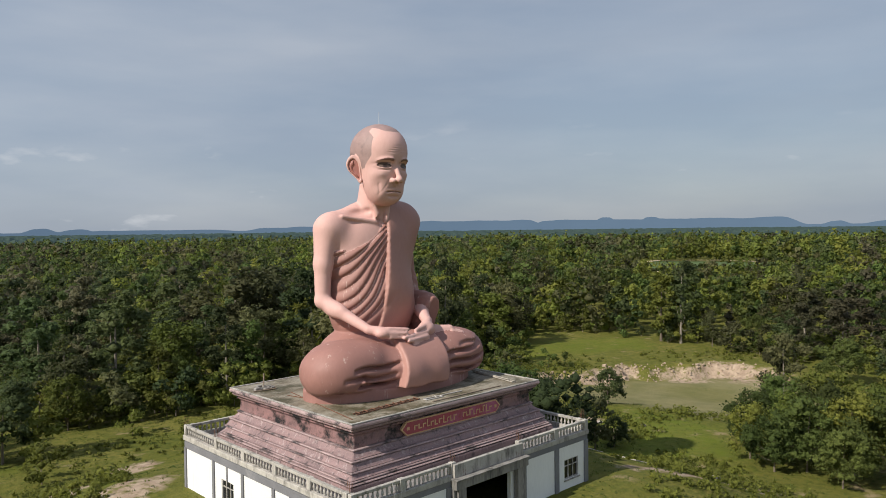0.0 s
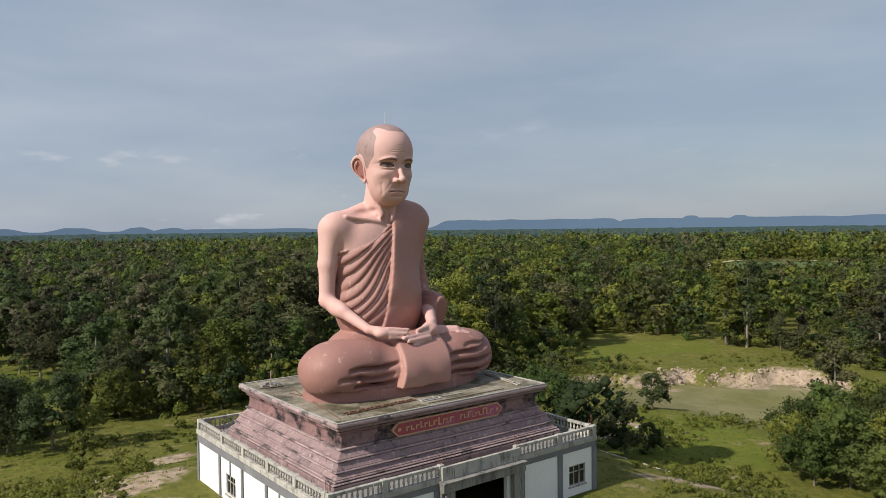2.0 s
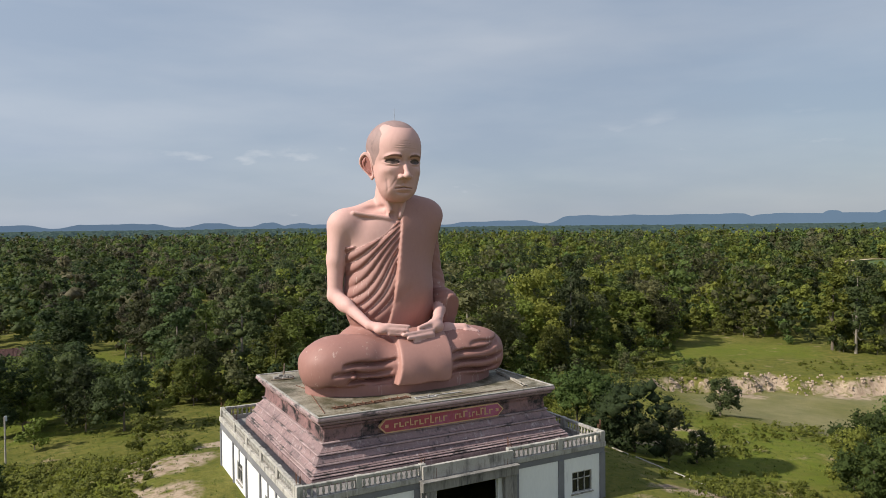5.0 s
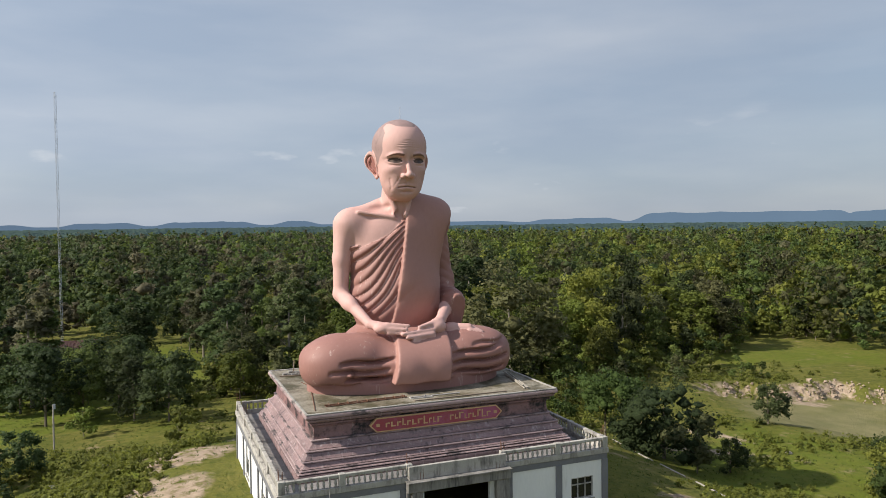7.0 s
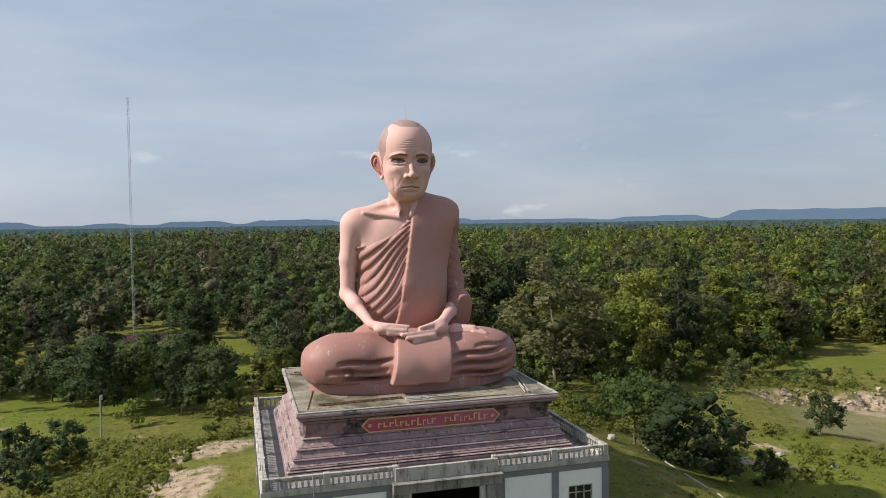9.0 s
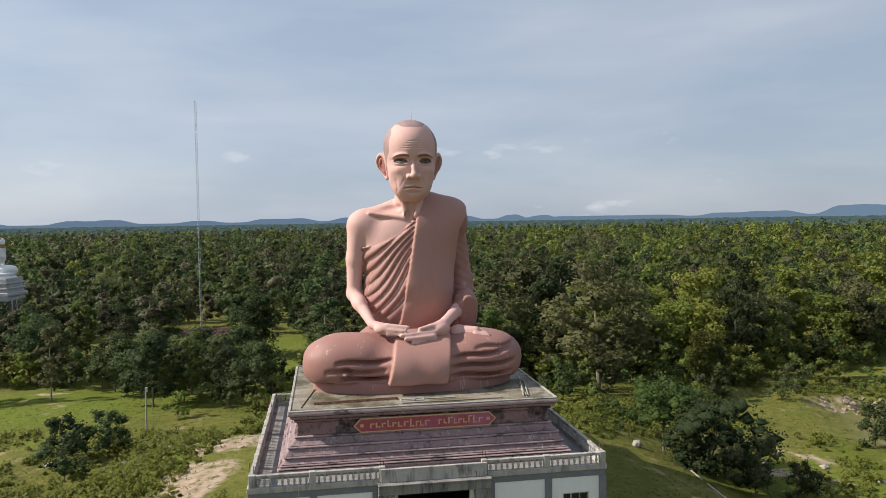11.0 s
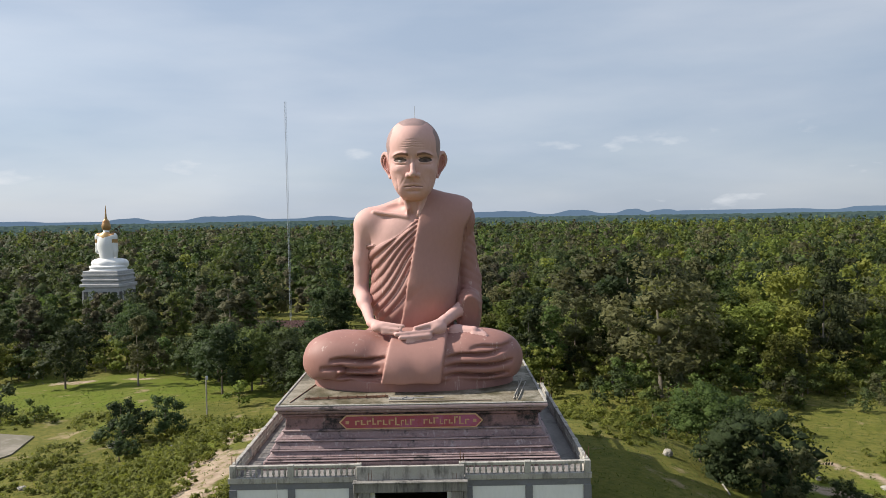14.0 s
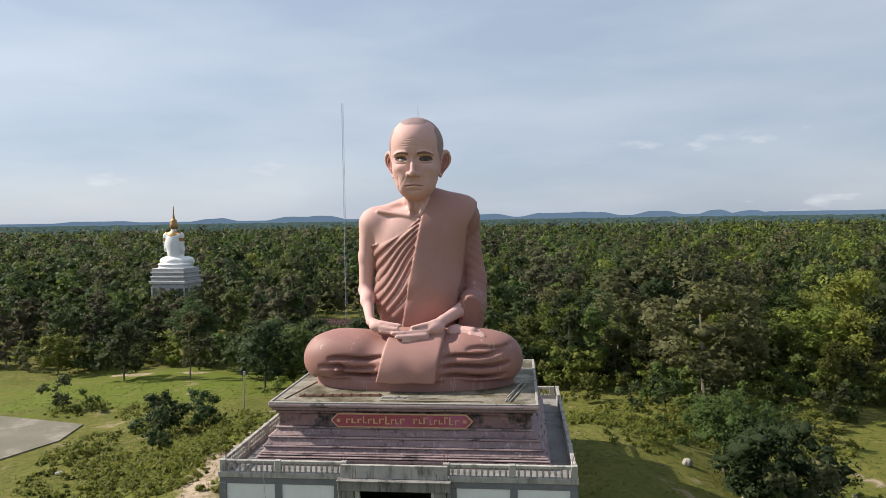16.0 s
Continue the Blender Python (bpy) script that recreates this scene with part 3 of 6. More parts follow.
# the porch: thick stained columns, a beam and a plain parapet over the doorway
porch = thing("porch", "stained bare concrete porch with a plain parapet over a dark doorway", "porch")
for x in (-2.42, 2.42):
    part("column", boxed(x - 0.30, x + 0.30, BY0 - 0.42, BY0 - 0.1, -0.9, 2.62, 0.02), M_BEAM, porch, "black-streaked concrete column")
for x in (-2.85, 2.85):
    part("column", boxed(x - 0.11, x + 0.11, BY0 - 0.30, BY0 - 0.1, -0.9, 2.62, 0.02), M_BEAM, porch)
part("beam", boxed(-2.95, 2.95, BY0 - 0.50, BY0 - 0.1, 2.62, 3.12, 0.02), M_BEAM, porch, "black-streaked concrete beam")
part("canopy_slab", boxed(-2.98, 2.98, BY0 - 0.62, BY0 + 0.1, 3.12, 3.19, 0.01), M_BEAM, porch)
part("parapet", boxed(-2.80, 2.80, BY0 - 0.22, BY0 - 0.02, 3.19, 3.90, 0.015), M_RAIL, porch, "plain pale grey parapet panel")


# balustrades round the terrace
baluster_me = bpy.data.meshes.new("baluster")
bm = turned([(0.060, 0), (0.060, 0.05), (0.040, 0.07), (0.075, 0.17), (0.070, 0.24), (0.038, 0.36), (0.045, 0.40), (0.062, 0.42), (0.062, 0.46)], 8)
bm.to_mesh(baluster_me)
bm.free()
baluster_me.materials.append(M_RAIL)


def balustrade(name, a, b, posts, label):
    """A run of balustrade from a to b with its posts at the given fractions of the way."""
    run = thing(name, label, "balustrade", (a[0], a[1], 3.36), "balustrades of the terrace")
    d = Vector((b[0] - a[0], b[1] - a[1], 0))
    run.rotation_euler = (0, 0, math.atan2(d.y, d.x))
    n = d.length
    at = [p * n for p in posts]
    part("rail", boxed(at[0] + 0.17, at[-1] - 0.17, -0.11, 0.11, 0.46, 0.62, 0.02), M_RAIL, run, "weathered concrete handrail")
    for p in at:
        part("post", boxed(p - 0.17, p + 0.17, -0.14, 0.14, -0.002, 0.645, 0.02), M_RAIL, run)
    for p0, p1 in zip(at, at[1:]):
        count = max(2, round((p1 - p0 - 0.34) / 0.30))
        for k in range(count):
            share("baluster", baluster_me, run, pose(p0 + 0.17 + (p1 - p0 - 0.34) * (k + 0.5) / count, 0, 0))
    return run


L = "weathered pale concrete balustrade with turned balusters on the terrace"
balustrade("balustrade", (-9.30, BY0 + 0.06), (-2.72, BY0 + 0.06), (0, 0.46, 1), L)
balustrade("balustrade", (2.72, BY0 + 0.06), (9.28, BY0 + 0.06), (0, 0.52, 1), L)
balustrade("balustrade", (-9.33, 8.22), (-9.33, -9.20), (0.0, 0.235, 0.425, 0.62, 0.81, 0.985), L)
balustrade("balustrade", (9.30, -9.20), (9.30, 8.22), (0.015, 0.2, 0.4, 0.6, 0.8, 1), L)
balustrade("balustrade", (-9.16, 8.22), (9.13, 8.22), (0.012, 0.2, 0.4, 0.6, 0.8, 0.988), L)

# ---- the stepped pedestal ----
PX, PY0, PY1 = 7.59, -7.04, 5.85                          # its top edge
pedestal = thing("pedestal", "stepped pink-painted concrete pedestal with black streaks and worn mouldings", "pedestal")


def ring_part(name, profile, mat, label="", cap=False):
    """A moulding that runs round the pedestal. Profile: (outset, height) pairs from the top down, closed within."""
    bm = bmesh.new()
    rings = []
    for o, z in profile:
        x, y0, y1, c = PX + o, PY0 - o, PY1 + o, 0.05
        corner = [(-x + c, y0), (x - c, y0), (x, y0 + c), (x, y1 - c), (x - c, y1), (-x + c, y1), (-x, y1 - c), (-x, y0 + c)]
        rings.append([bm.verts.new((p[0], p[1], z)) for p in corner])
    for lo, hi in zip(rings, rings[1:]):
        for k in range(8):
            bm.faces.new((lo[k], hi[k], hi[(k + 1) % 8], lo[(k + 1) % 8]))
    bm.faces.new(rings[0])
    bm.faces.new(rings[-1][::-1])
    bmesh.ops.recalc_face_normals(bm, faces=bm.faces)
    return part(name, bm, mat, pedestal, label)


TIERS = [("top_moulding", [(-0.10, 6.450), (-0.03, 6.440), (0.0, 6.40), (0.015, 6.33), (0.0, 6.25), (-0.07, 6.20)], M_LIP),
         ("cornice", [(-0.12, 6.165), (-0.13, 6.07), (-0.24, 5.99), (-0.31, 5.965)], M_MOULD),
         ("cornice", [(-0.33, 5.93), (-0.33, 5.83), (-0.41, 5.79)], M_FRIEZE),
         ("frieze", [(-0.46, 5.76), (-0.50, 5.65), (-0.48, 5.30), (-0.44, 5.08)], M_FRIEZE),
         ("moulding", [(-0.33, 5.055), (-0.30, 5.02), (-0.33, 4.96)], M_LIP),
         ("moulding", [(-0.37, 4.93), (-0.31, 4.82), (-0.17, 4.68), (-0.06, 4.62)], M_MOULD),
         ("moulding", [(0.02, 4.59), (0.05, 4.55), (0.02, 4.49)], M_LIP),
         ("moulding", [(0.0, 4.455), (0.05, 4.32), (0.14, 4.20), (0.19, 4.15)], M_MOULD),
         ("moulding", [(0.25, 4.12), (0.27, 4.07), (0.22, 4.02)], M_LIP),
         ("moulding", [(0.17, 3.985), (0.22, 3.90), (0.31, 3.81), (0.37, 3.76)], M_MOULD),
         ("base_step", [(0.44, 3.725), (0.46, 3.68), (0.41, 3.64)], M_LIP),
         ("base_step", [(0.54, 3.605), (0.57, 3.56), (0.52, 3.52)], M_LIP),
         ("base_step", [(0.58, 3.485), (0.60, 3.40), (0.60, Z_FLOOR)], M_MOULD)]
for k, (name, profile, mat) in enumerate(TIERS):
    ring_part(name, profile, mat)
    if k + 1 < len(TIERS):                                # a recess between one moulding and the next, coloured near-black as its shade
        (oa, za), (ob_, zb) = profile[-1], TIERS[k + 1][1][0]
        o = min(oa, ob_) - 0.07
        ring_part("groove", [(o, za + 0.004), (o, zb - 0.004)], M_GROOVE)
part("slab_top", boxed(-PX + 0.13, PX - 0.13, PY0 + 0.13, PY1 - 0.13, 6.44, 6.462), M_SLABTOP, pedestal, "dirty stained concrete top")
for x0, x1, y0, y1 in ((-PX + 0.02, PX - 0.02, PY0 + 0.02, PY0 + 0.17), (-PX + 0.02, PX - 0.02, PY1 - 0.17, PY1 - 0.02),
                       (-PX + 0.02, -PX + 0.17, PY0 + 0.171, PY1 - 0.171), (PX - 0.17, PX - 0.02, PY0 + 0.171, PY1 - 0.171)):
    part("kerb", boxed(x0, x1, y0, y1, 6.442, 6.515, 0.02), M_KERB, pedestal)

# the name board: its lettering is left as plain bars
sign = thing("name_board", "red name board with gold border and pointed ends", "sign", (-0.04, PY0 + 0.40, 5.47))
H_, W_, P_ = 0.40, 3.62, 0.40


def hexboard(w, h, p, y0, y1):
    bm = bmesh.new()
    pts = [(-w - p, 0), (-w, -h), (w, -h), (w + p, 0), (w, h), (-w, h)]
    f = [bm.verts.new((x, y0, z)) for x, z in pts]
    b = [bm.verts.new((x, y1, z)) for x, z in pts]
    bm.faces.new(f)
    bm.faces.new(b[::-1])
    for k in range(6):
        bm.faces.new((f[k], b[k], b[(k + 1) % 6], f[(k + 1) % 6]))
    bmesh.ops.recalc_face_normals(bm, faces=bm.faces)
    return bm


part("border", hexboard(W_, H_, P_, -0.16, 0.02), M_GOLD, sign, "worn gold border")
part("panel", hexboard(W_ - 0.03, H_ - 0.075, P_ - 0.07, -0.175, -0.158), M_SIGN, sign, "faded red panel")
rng = random.Random(5)
x = -3.12
for word in (11, 9):
    for k in range(word):
        w = rng.uniform(0.17, 0.30)
        lo, hi = rng.uniform(-0.21, -0.14), rng.choice((0.10, 0.13, 0.22, 0.25))
        stem = w * 0.36
        part("bar", boxed(x, x + stem, -0.205, -0.174, lo, hi, 0.015), M_GOLD, sign)
        if k % 2:
            part("bar", boxed(x + stem + 0.004, x + w, -0.200, -0.174, lo, lo + 0.07, 0.015), M_GOLD, sign)
        else:
            part("bar", boxed(x + stem + 0.004, x + w, -0.200, -0.174, hi - 0.08, hi, 0.015), M_GOLD, sign)
        x += w + 0.06
    x += 0.42
for s in (-1, 1):
    part("bar", boxed(s * 3.55 - 0.1, s * 3.55 + 0.1, -0.2, -0.174, -0.09, 0.09, 0.02), M_GOLD, sign)

# ---- the seated statue ----
def surface_net(V, origin, h):
    """The zero surface of a grid of distances, as vertices and quads."""
    nx, ny, nz = V.shape
    inside = V < 0
    corner = np.zeros((nx - 1, ny - 1, nz - 1), np.uint8)
    for i in (0, 1):
        for j in (0, 1):
            for k in (0, 1):
                corner += inside[i:nx - 1 + i, j:ny - 1 + j, k:nz - 1 + k]
    cells = np.argwhere((corner > 0) & (corner < 8))
    number = np.full(corner.shape, -1, np.int32)
    number[tuple(cells.T)] = np.arange(len(cells))
    total, count = np.zeros((len(cells), 3), np.float32), np.zeros(len(cells), np.float32)
    for ax in range(3):
        for u in (0, 1):
            for v in (0, 1):
                o = np.insert(np.array([u, v]), ax, 0)
                e = np.insert(np.array([u, v]), ax, 1)
                a, b = V[tuple((cells + o).T)], V[tuple((cells + e).T)]
                hit = (a < 0) != (b < 0)
                f = np.where(hit, a / np.where(a == b, 1, a - b), 0)
                p = np.tile(o.astype(np.float32), (len(cells), 1))
                p[:, ax] = f
                total += np.where(hit[:, None], p, 0)
                count += hit
    verts = (cells + total / count[:, None]) * h + np.asarray(origin)
    faces = []
    for ax in range(3):
        lo = [slice(None)] * 3
        hi = [slice(None)] * 3
        lo[ax], hi[ax] = slice(0, -1), slice(1, None)
        a, b = inside[tuple(lo)], inside[tuple(hi)]
        edge = np.argwhere(a != b)
        u, v = [k for k in range(3) if k != ax]
        ok = (edge[:, u] > 0) & (edge[:, v] > 0) & (edge[:, u] < V.shape[u] - 1) & (edge[:, v] < V.shape[v] - 1)
        edge = edge[ok]
        quad = []
        for du, dv in ((1, 1), (0, 1), (0, 0), (1, 0)):
            c = edge.copy()
            c[:, u] -= du
            c[:, v] -= dv
            quad.append(number[tuple(c.T)])
        quad = np.stack(quad, -1)
        flip = a[tuple(edge.T)] ^ (ax == 1)
        quad[~flip] = quad[~flip][:, ::-1]
        faces.append(quad)
    return verts, np.concatenate(faces)


def smin(a, b, k):
    h = np.clip(0.5 + 0.5 * (b - a) / k, 0, 1)
    return b + (a - b) * h - k * h * (1 - h)


def smax(a, b, k):
    return -smin(-a, -b, k)


def ell(P, c, r):
    """An ellipsoid, its distance kept near to true close to the surface."""
    X, Y, Z = (P[0] - c[0]) / r[0], (P[1] - c[1]) / r[1], (P[2] - c[2]) / r[2]
    k0 = np.sqrt(X * X + Y * Y + Z * Z)
    k1 = np.sqrt((X / r[0]) ** 2 + (Y / r[1]) ** 2 + (Z / r[2]) ** 2)
    return k0 * (k0 - 1) / np.maximum(k1, 1e-5)


def block(P, c, r, n=2.8):
    """A rounded block, between an ellipsoid and a box."""
    X, Y, Z = np.abs(P[0] - c[0]) / r[0], np.abs(P[1] - c[1]) / r[1], np.abs(P[2] - c[2]) / r[2]
    return ((X ** n + Y ** n + Z ** n) ** (1 / n) - 1) * min(r)


def cap(P, a, b, ra, rb, flat=(1, 1, 1)):
    """A limb that tapers from a to b; flat squeezes it along an axis."""
    a, b, f = np.array(a, np.float32), np.array(b, np.float32), flat
    p = [(P[k] - a[k]) / f[k] for k in range(3)]
    d = [(b[k] - a[k]) / f[k] for k in range(3)]
    t = np.clip((p[0] * d[0] + p[1] * d[1] + p[2] * d[2]) / (d[0] ** 2 + d[1] ** 2 + d[2] ** 2), 0, 1)
    q = np.sqrt((p[0] - d[0] * t) ** 2 + (p[1] - d[1] * t) ** 2 + (p[2] - d[2] * t) ** 2)
    return (q - (ra + (rb - ra) * t)) * min(f)


def union(k, *parts):
    out = parts[0]
    for p in parts[1:]:
        out = smin(out, p, k)
    return out


def turn_z(P, c, deg):
    a = radians(deg)
    x, y = P[0] - c[0], P[1] - c[1]
    return (x * math.cos(a) + y * math.sin(a) + c[0], -x * math.sin(a) + y * math.cos(a) + c[1], P[2])


HX = 0.13                                                    # the head's middle


def ear_form(m, y, z):
    """One ear, flared from the head: its distance, how far out from its middle, and how far before its plane."""
    a = radians(-42)
    u, v = m - 1.34 - 0.10 * step(13.0, 13.7, z), y - 0.10 + 0.16 * step(13.7, 12.9, z)
    out, along = u * math.cos(a) + v * math.sin(a), -u * math.sin(a) + v * math.cos(a)
    w = 0.22 + 0.27 * step(12.85, 14.15, z)
    q = np.sqrt(((along - w * 0.85) / w) ** 2 + ((z - 13.74) / 0.90) ** 2)
    out = out - 0.12 * step(13.2, 14.4, z)
    plate = smax((q - 1) * 0.42, np.abs(out - 0.06) - 0.10, 0.07)
    hollow = smax((q - 0.74) * 0.42, 0.05 - out, 0.05)
    plate = smax(plate, -hollow, 0.05)
    ridge = np.hypot((q - 0.42) * 0.45, out - 0.06) - 0.07
    return smin(plate, np.where(along > w * 0.8, ridge, 1.0), 0.04), q, out


def head_form(P):
    """Head and neck; heights from the pedestal's top."""
    x, y, z = P
    m = np.abs(x - HX)                                       # mirrored side to side
    Q = (m, y, z)
    skull = union(0.45, ell(Q, (0, 0.02, 14.95), (1.73, 2.02, 1.74)), ell(Q, (0, -0.45, 13.80), (1.50, 1.30, 1.75)))
    taper = 1 + 0.20 * step(12.9, 11.5, z)
    jaw = block((m * taper, y - 0.06 * step(12.3, 11.5, z), z), (0, -0.52, 12.74), (1.38, 1.00, 1.30), 2.6)
    d = smin(skull, jaw, 0.30)
    nose = union(0.12, cap(Q, (0, -1.68, 13.95), (0, -2.00, 13.10), 0.11, 0.17), ell(Q, (0, -2.00, 13.03), (0.22, 0.24, 0.20)), ell(Q, (0.30, -1.74, 12.98), (0.17, 0.24, 0.16)))
    d = smin(d, nose, 0.08)
    d = smax(d, -ell(Q, (0.16, -1.92, 12.83), (0.10, 0.13, 0.05)), 0.03)            # nostrils
    front = step(-0.4, -1.1, y)

    def dent(deep, u, v=0):
        nonlocal d
        d = d + deep * front * np.exp(-u * u - v * v)

    arch = brow_line(m)
    dent(0.23, (m - 0.76) / 0.46, (z - 13.97) / 0.20)                               # sockets
    dent(0.10, (m - 0.24) / 0.14, (z - 13.98) / 0.24)
    dent(-0.15, (m - 0.77) / 0.32, (z - 13.90) / 0.14)                              # eyeballs
    dent(-0.10 * step(0.16, 0.4, m) * step(1.40, 1.05, m), (z - arch) / 0.12)       # brow
    almond = eye_shape(m, z)
    dent(-0.040, (almond - 1.25) / 0.25)                                            # lids
    dent(0.05 * step(0.36, 0.5, m) * step(1.24, 1.08, m), (z - 14.12 + 0.45 * (m - 0.78) ** 2) / 0.035)
    dent(0.045 * step(0.40, 0.6, m) * step(1.2, 1.0, m), (z - 13.64 - 0.16 * (m - 0.78) ** 2) / 0.05)         # under the eyes
    dent(-0.07, (m - 1.05) / 0.34, (z - 13.38) / 0.24)                              # cheekbones
    dent(0.055, (m - 1.12) / 0.26, (z - 12.70) / 0.42)                               # hollow cheeks
    lip = lip_line(m)
    dent(-0.035 * step(0.66, 0.2, m), (z - lip - 0.09) / 0.07)                      # lips
    dent(-0.055 * step(0.55, 0.15, m), (z - lip + 0.10) / 0.08)
    dent(0.08 * step(0.66, 0.50, m), (z - lip) / 0.032)                             # mouth line
    dent(0.05, m / 0.08, (z - 12.60) / 0.13)                                        # under the nose
    dent(0.08 * step(0.6, 0.2, m), (z - 12.00 - 0.12 * m * m) / 0.07)
    dent(-0.05, m / 0.36, (z - 11.74) / 0.17)                                       # chin
    fold = np.clip((13.08 - z) / 0.85, 0, 1)
    dent(0.013 * step(13.15, 12.95, z) * step(12.08, 12.45, z), (m - 0.47 - 0.44 * fold ** 1.3) / 0.065)       # folds beside the nose
    dent(0.030 * step(12.95, 12.75, z) * step(11.95, 12.25, z), (m - 1.06 + 0.10 * fold) / 0.06)
    for zf, w in ((14.74, 0.9), (14.88, 0.85), (15.02, 0.7), (15.16, 0.5)):
        dent(0.026 * step(w, w - 0.3, m), (z - zf + 0.05 * m * m + 0.02 * np.sin(5 * m)) / 0.028)              # forehead lines
    ear, q, out = ear_form(m, y, z)
    d = smin(d, ear, 0.07)
    neck = union(0.10, cap(Q, (0, 0.62, 12.7), (0, 0.95, 10.6), 0.90, 1.04), cap(Q, (1.00, 0.10, 12.7), (0.24, -0.30, 10.55), 0.20, 0.17),
                 cap(Q, (0.20, -0.14, 12.0), (0.42, -0.05, 10.6), 0.15, 0.12))
    return smin(d, neck, 0.06)


def brow_line(m):
    return 14.33 - 0.46 * (m - 0.72) ** 2


def lip_line(m):
    return 12.31 - 0.055 * (m / 0.70) ** 2 + 0.03 * np.exp(-(m / 0.12) ** 2)


def eye_shape(m, z):
    """1 on the rim of the almond-shaped eye."""
    u = (m - 0.77) / 0.37
    return np.sqrt(u * u + ((z - 13.89 - 0.02 * u) / np.where(z > 13.89, 0.17, 0.12)) ** 2)


def torso_form(P):
    chest = union(0.9, ell(P, (0.08, 1.25, 8.7), (3.15, 1.78, 2.7)), ell(P, (0.05, 1.05, 5.4), (2.85, 2.05, 3.4)))
    return union(0.7, chest, ell(P, (-2.85, 1.25, 9.92), (1.05, 1.0, 1.06)), ell(P, (2.85, 1.25, 10.15), (1.05, 1.0, 1.12)),
                 cap(P, (-0.72, 1.25, 11.28), (-2.75, 1.2, 10.32), 0.42, 0.52), cap(P, (0.9, 1.10, 11.28), (2.80, 1.15, 10.62), 0.58, 0.62))


def body_skin(P):
    x, y, z = P
    d = smin(torso_form(P), head_form(P), 0.12)
    d = smin(d, cap(P, (-0.25, -0.16, 10.40), (-2.5, 0.45, 10.78), 0.15, 0.14), 0.08)      # collar bone
    d = smax(d, -ell(P, (-1.40, 0.10, 11.12), (0.95, 0.62, 0.34)), 0.12)
    d = smax(d, -ell(P, (-0.10, -0.30, 10.66), (0.22, 0.36, 0.28)), 0.08)
    arm = union(0.25, cap(P, (-3.20, 1.25, 9.95), (-3.47, 1.25, 7.8), 0.82, 0.60, (0.9, 1.05, 1)), cap(P, (-3.45, 1.25, 7.8), (-3.56, 1.22, 5.55), 0.57, 0.47))
    arm = union(0.25, arm, cap(P, (-3.56, 1.15, 5.50), (-2.62, -2.20, 3.92), 0.48, 0.27), ell(P, (-3.28, 0.3, 4.98), (0.44, 0.95, 0.46)))
    d = smin(d, arm, 0.22)
    return d


def palms(P):
    """The two open palms laid one upon the other, and the upturned foot."""
    right = union(0.16, cap(P, (-2.62, -2.20, 3.92), (-2.2, -2.65, 3.82), 0.28, 0.30), ell(P, (-1.95, -2.85, 3.72), (0.62, 0.46, 0.36)))
    right = union(0.05, right, cap(P, (-1.80, -3.05, 3.93), (-0.55, -3.42, 3.84), 0.17, 0.115), cap(P, (-1.80, -3.20, 3.70), (-0.72, -3.50, 3.62), 0.165, 0.11),
                  cap(P, (-1.80, -3.22, 3.48), (-1.0, -3.46, 3.42), 0.15, 0.10))
    low = union(0.05, cap(P, (1.1, -3.22, 3.46), (-1.0, -3.62, 3.38), 0.20, 0.13), cap(P, (1.0, -3.42, 3.24), (-0.75, -3.74, 3.18), 0.19, 0.12), cap(P, (0.9, -3.3, 3.06), (-0.3, -3.70, 2.98), 0.18, 0.12))
    left = union(0.16, ell(P, (1.45, -2.90, 3.64), (0.62, 0.50, 0.44)), cap(P, (1.55, -2.75, 3.80), (1.95, -2.40, 4.02), 0.34, 0.31), cap(P, (1.95, -2.40, 4.02), (3.05, -0.60, 4.55), 0.31, 0.45))
    left = union(0.07, left, cap(P, (1.45, -2.98, 3.92), (0.15, -3.34, 3.70), 0.21, 0.125))
    foot = union(0.14, cap(P, (2.55, -2.15, 3.30), (3.70, -2.62, 3.36), 0.46, 0.34, (1, 1, 0.85)), ell(P, (2.75, -2.2, 3.42), (0.40, 0.36, 0.30)))
    for k in range(4):
        foot = smin(foot, cap(P, (3.65, -2.92 + 0.21 * k, 3.26 + 0.05 * k), (4.42 - 0.09 * k, -3.10 + 0.24 * k, 3.14 + 0.07 * k), 0.155, 0.125), 0.05)
    return np.minimum(np.minimum(right, low), np.minimum(left, foot))


def folds(u, sharp=0.65):
    """A row of rounded ridges with narrow valleys, one for each unit of u."""
    s = np.abs(np.sin(np.pi * u))
    return s ** sharp


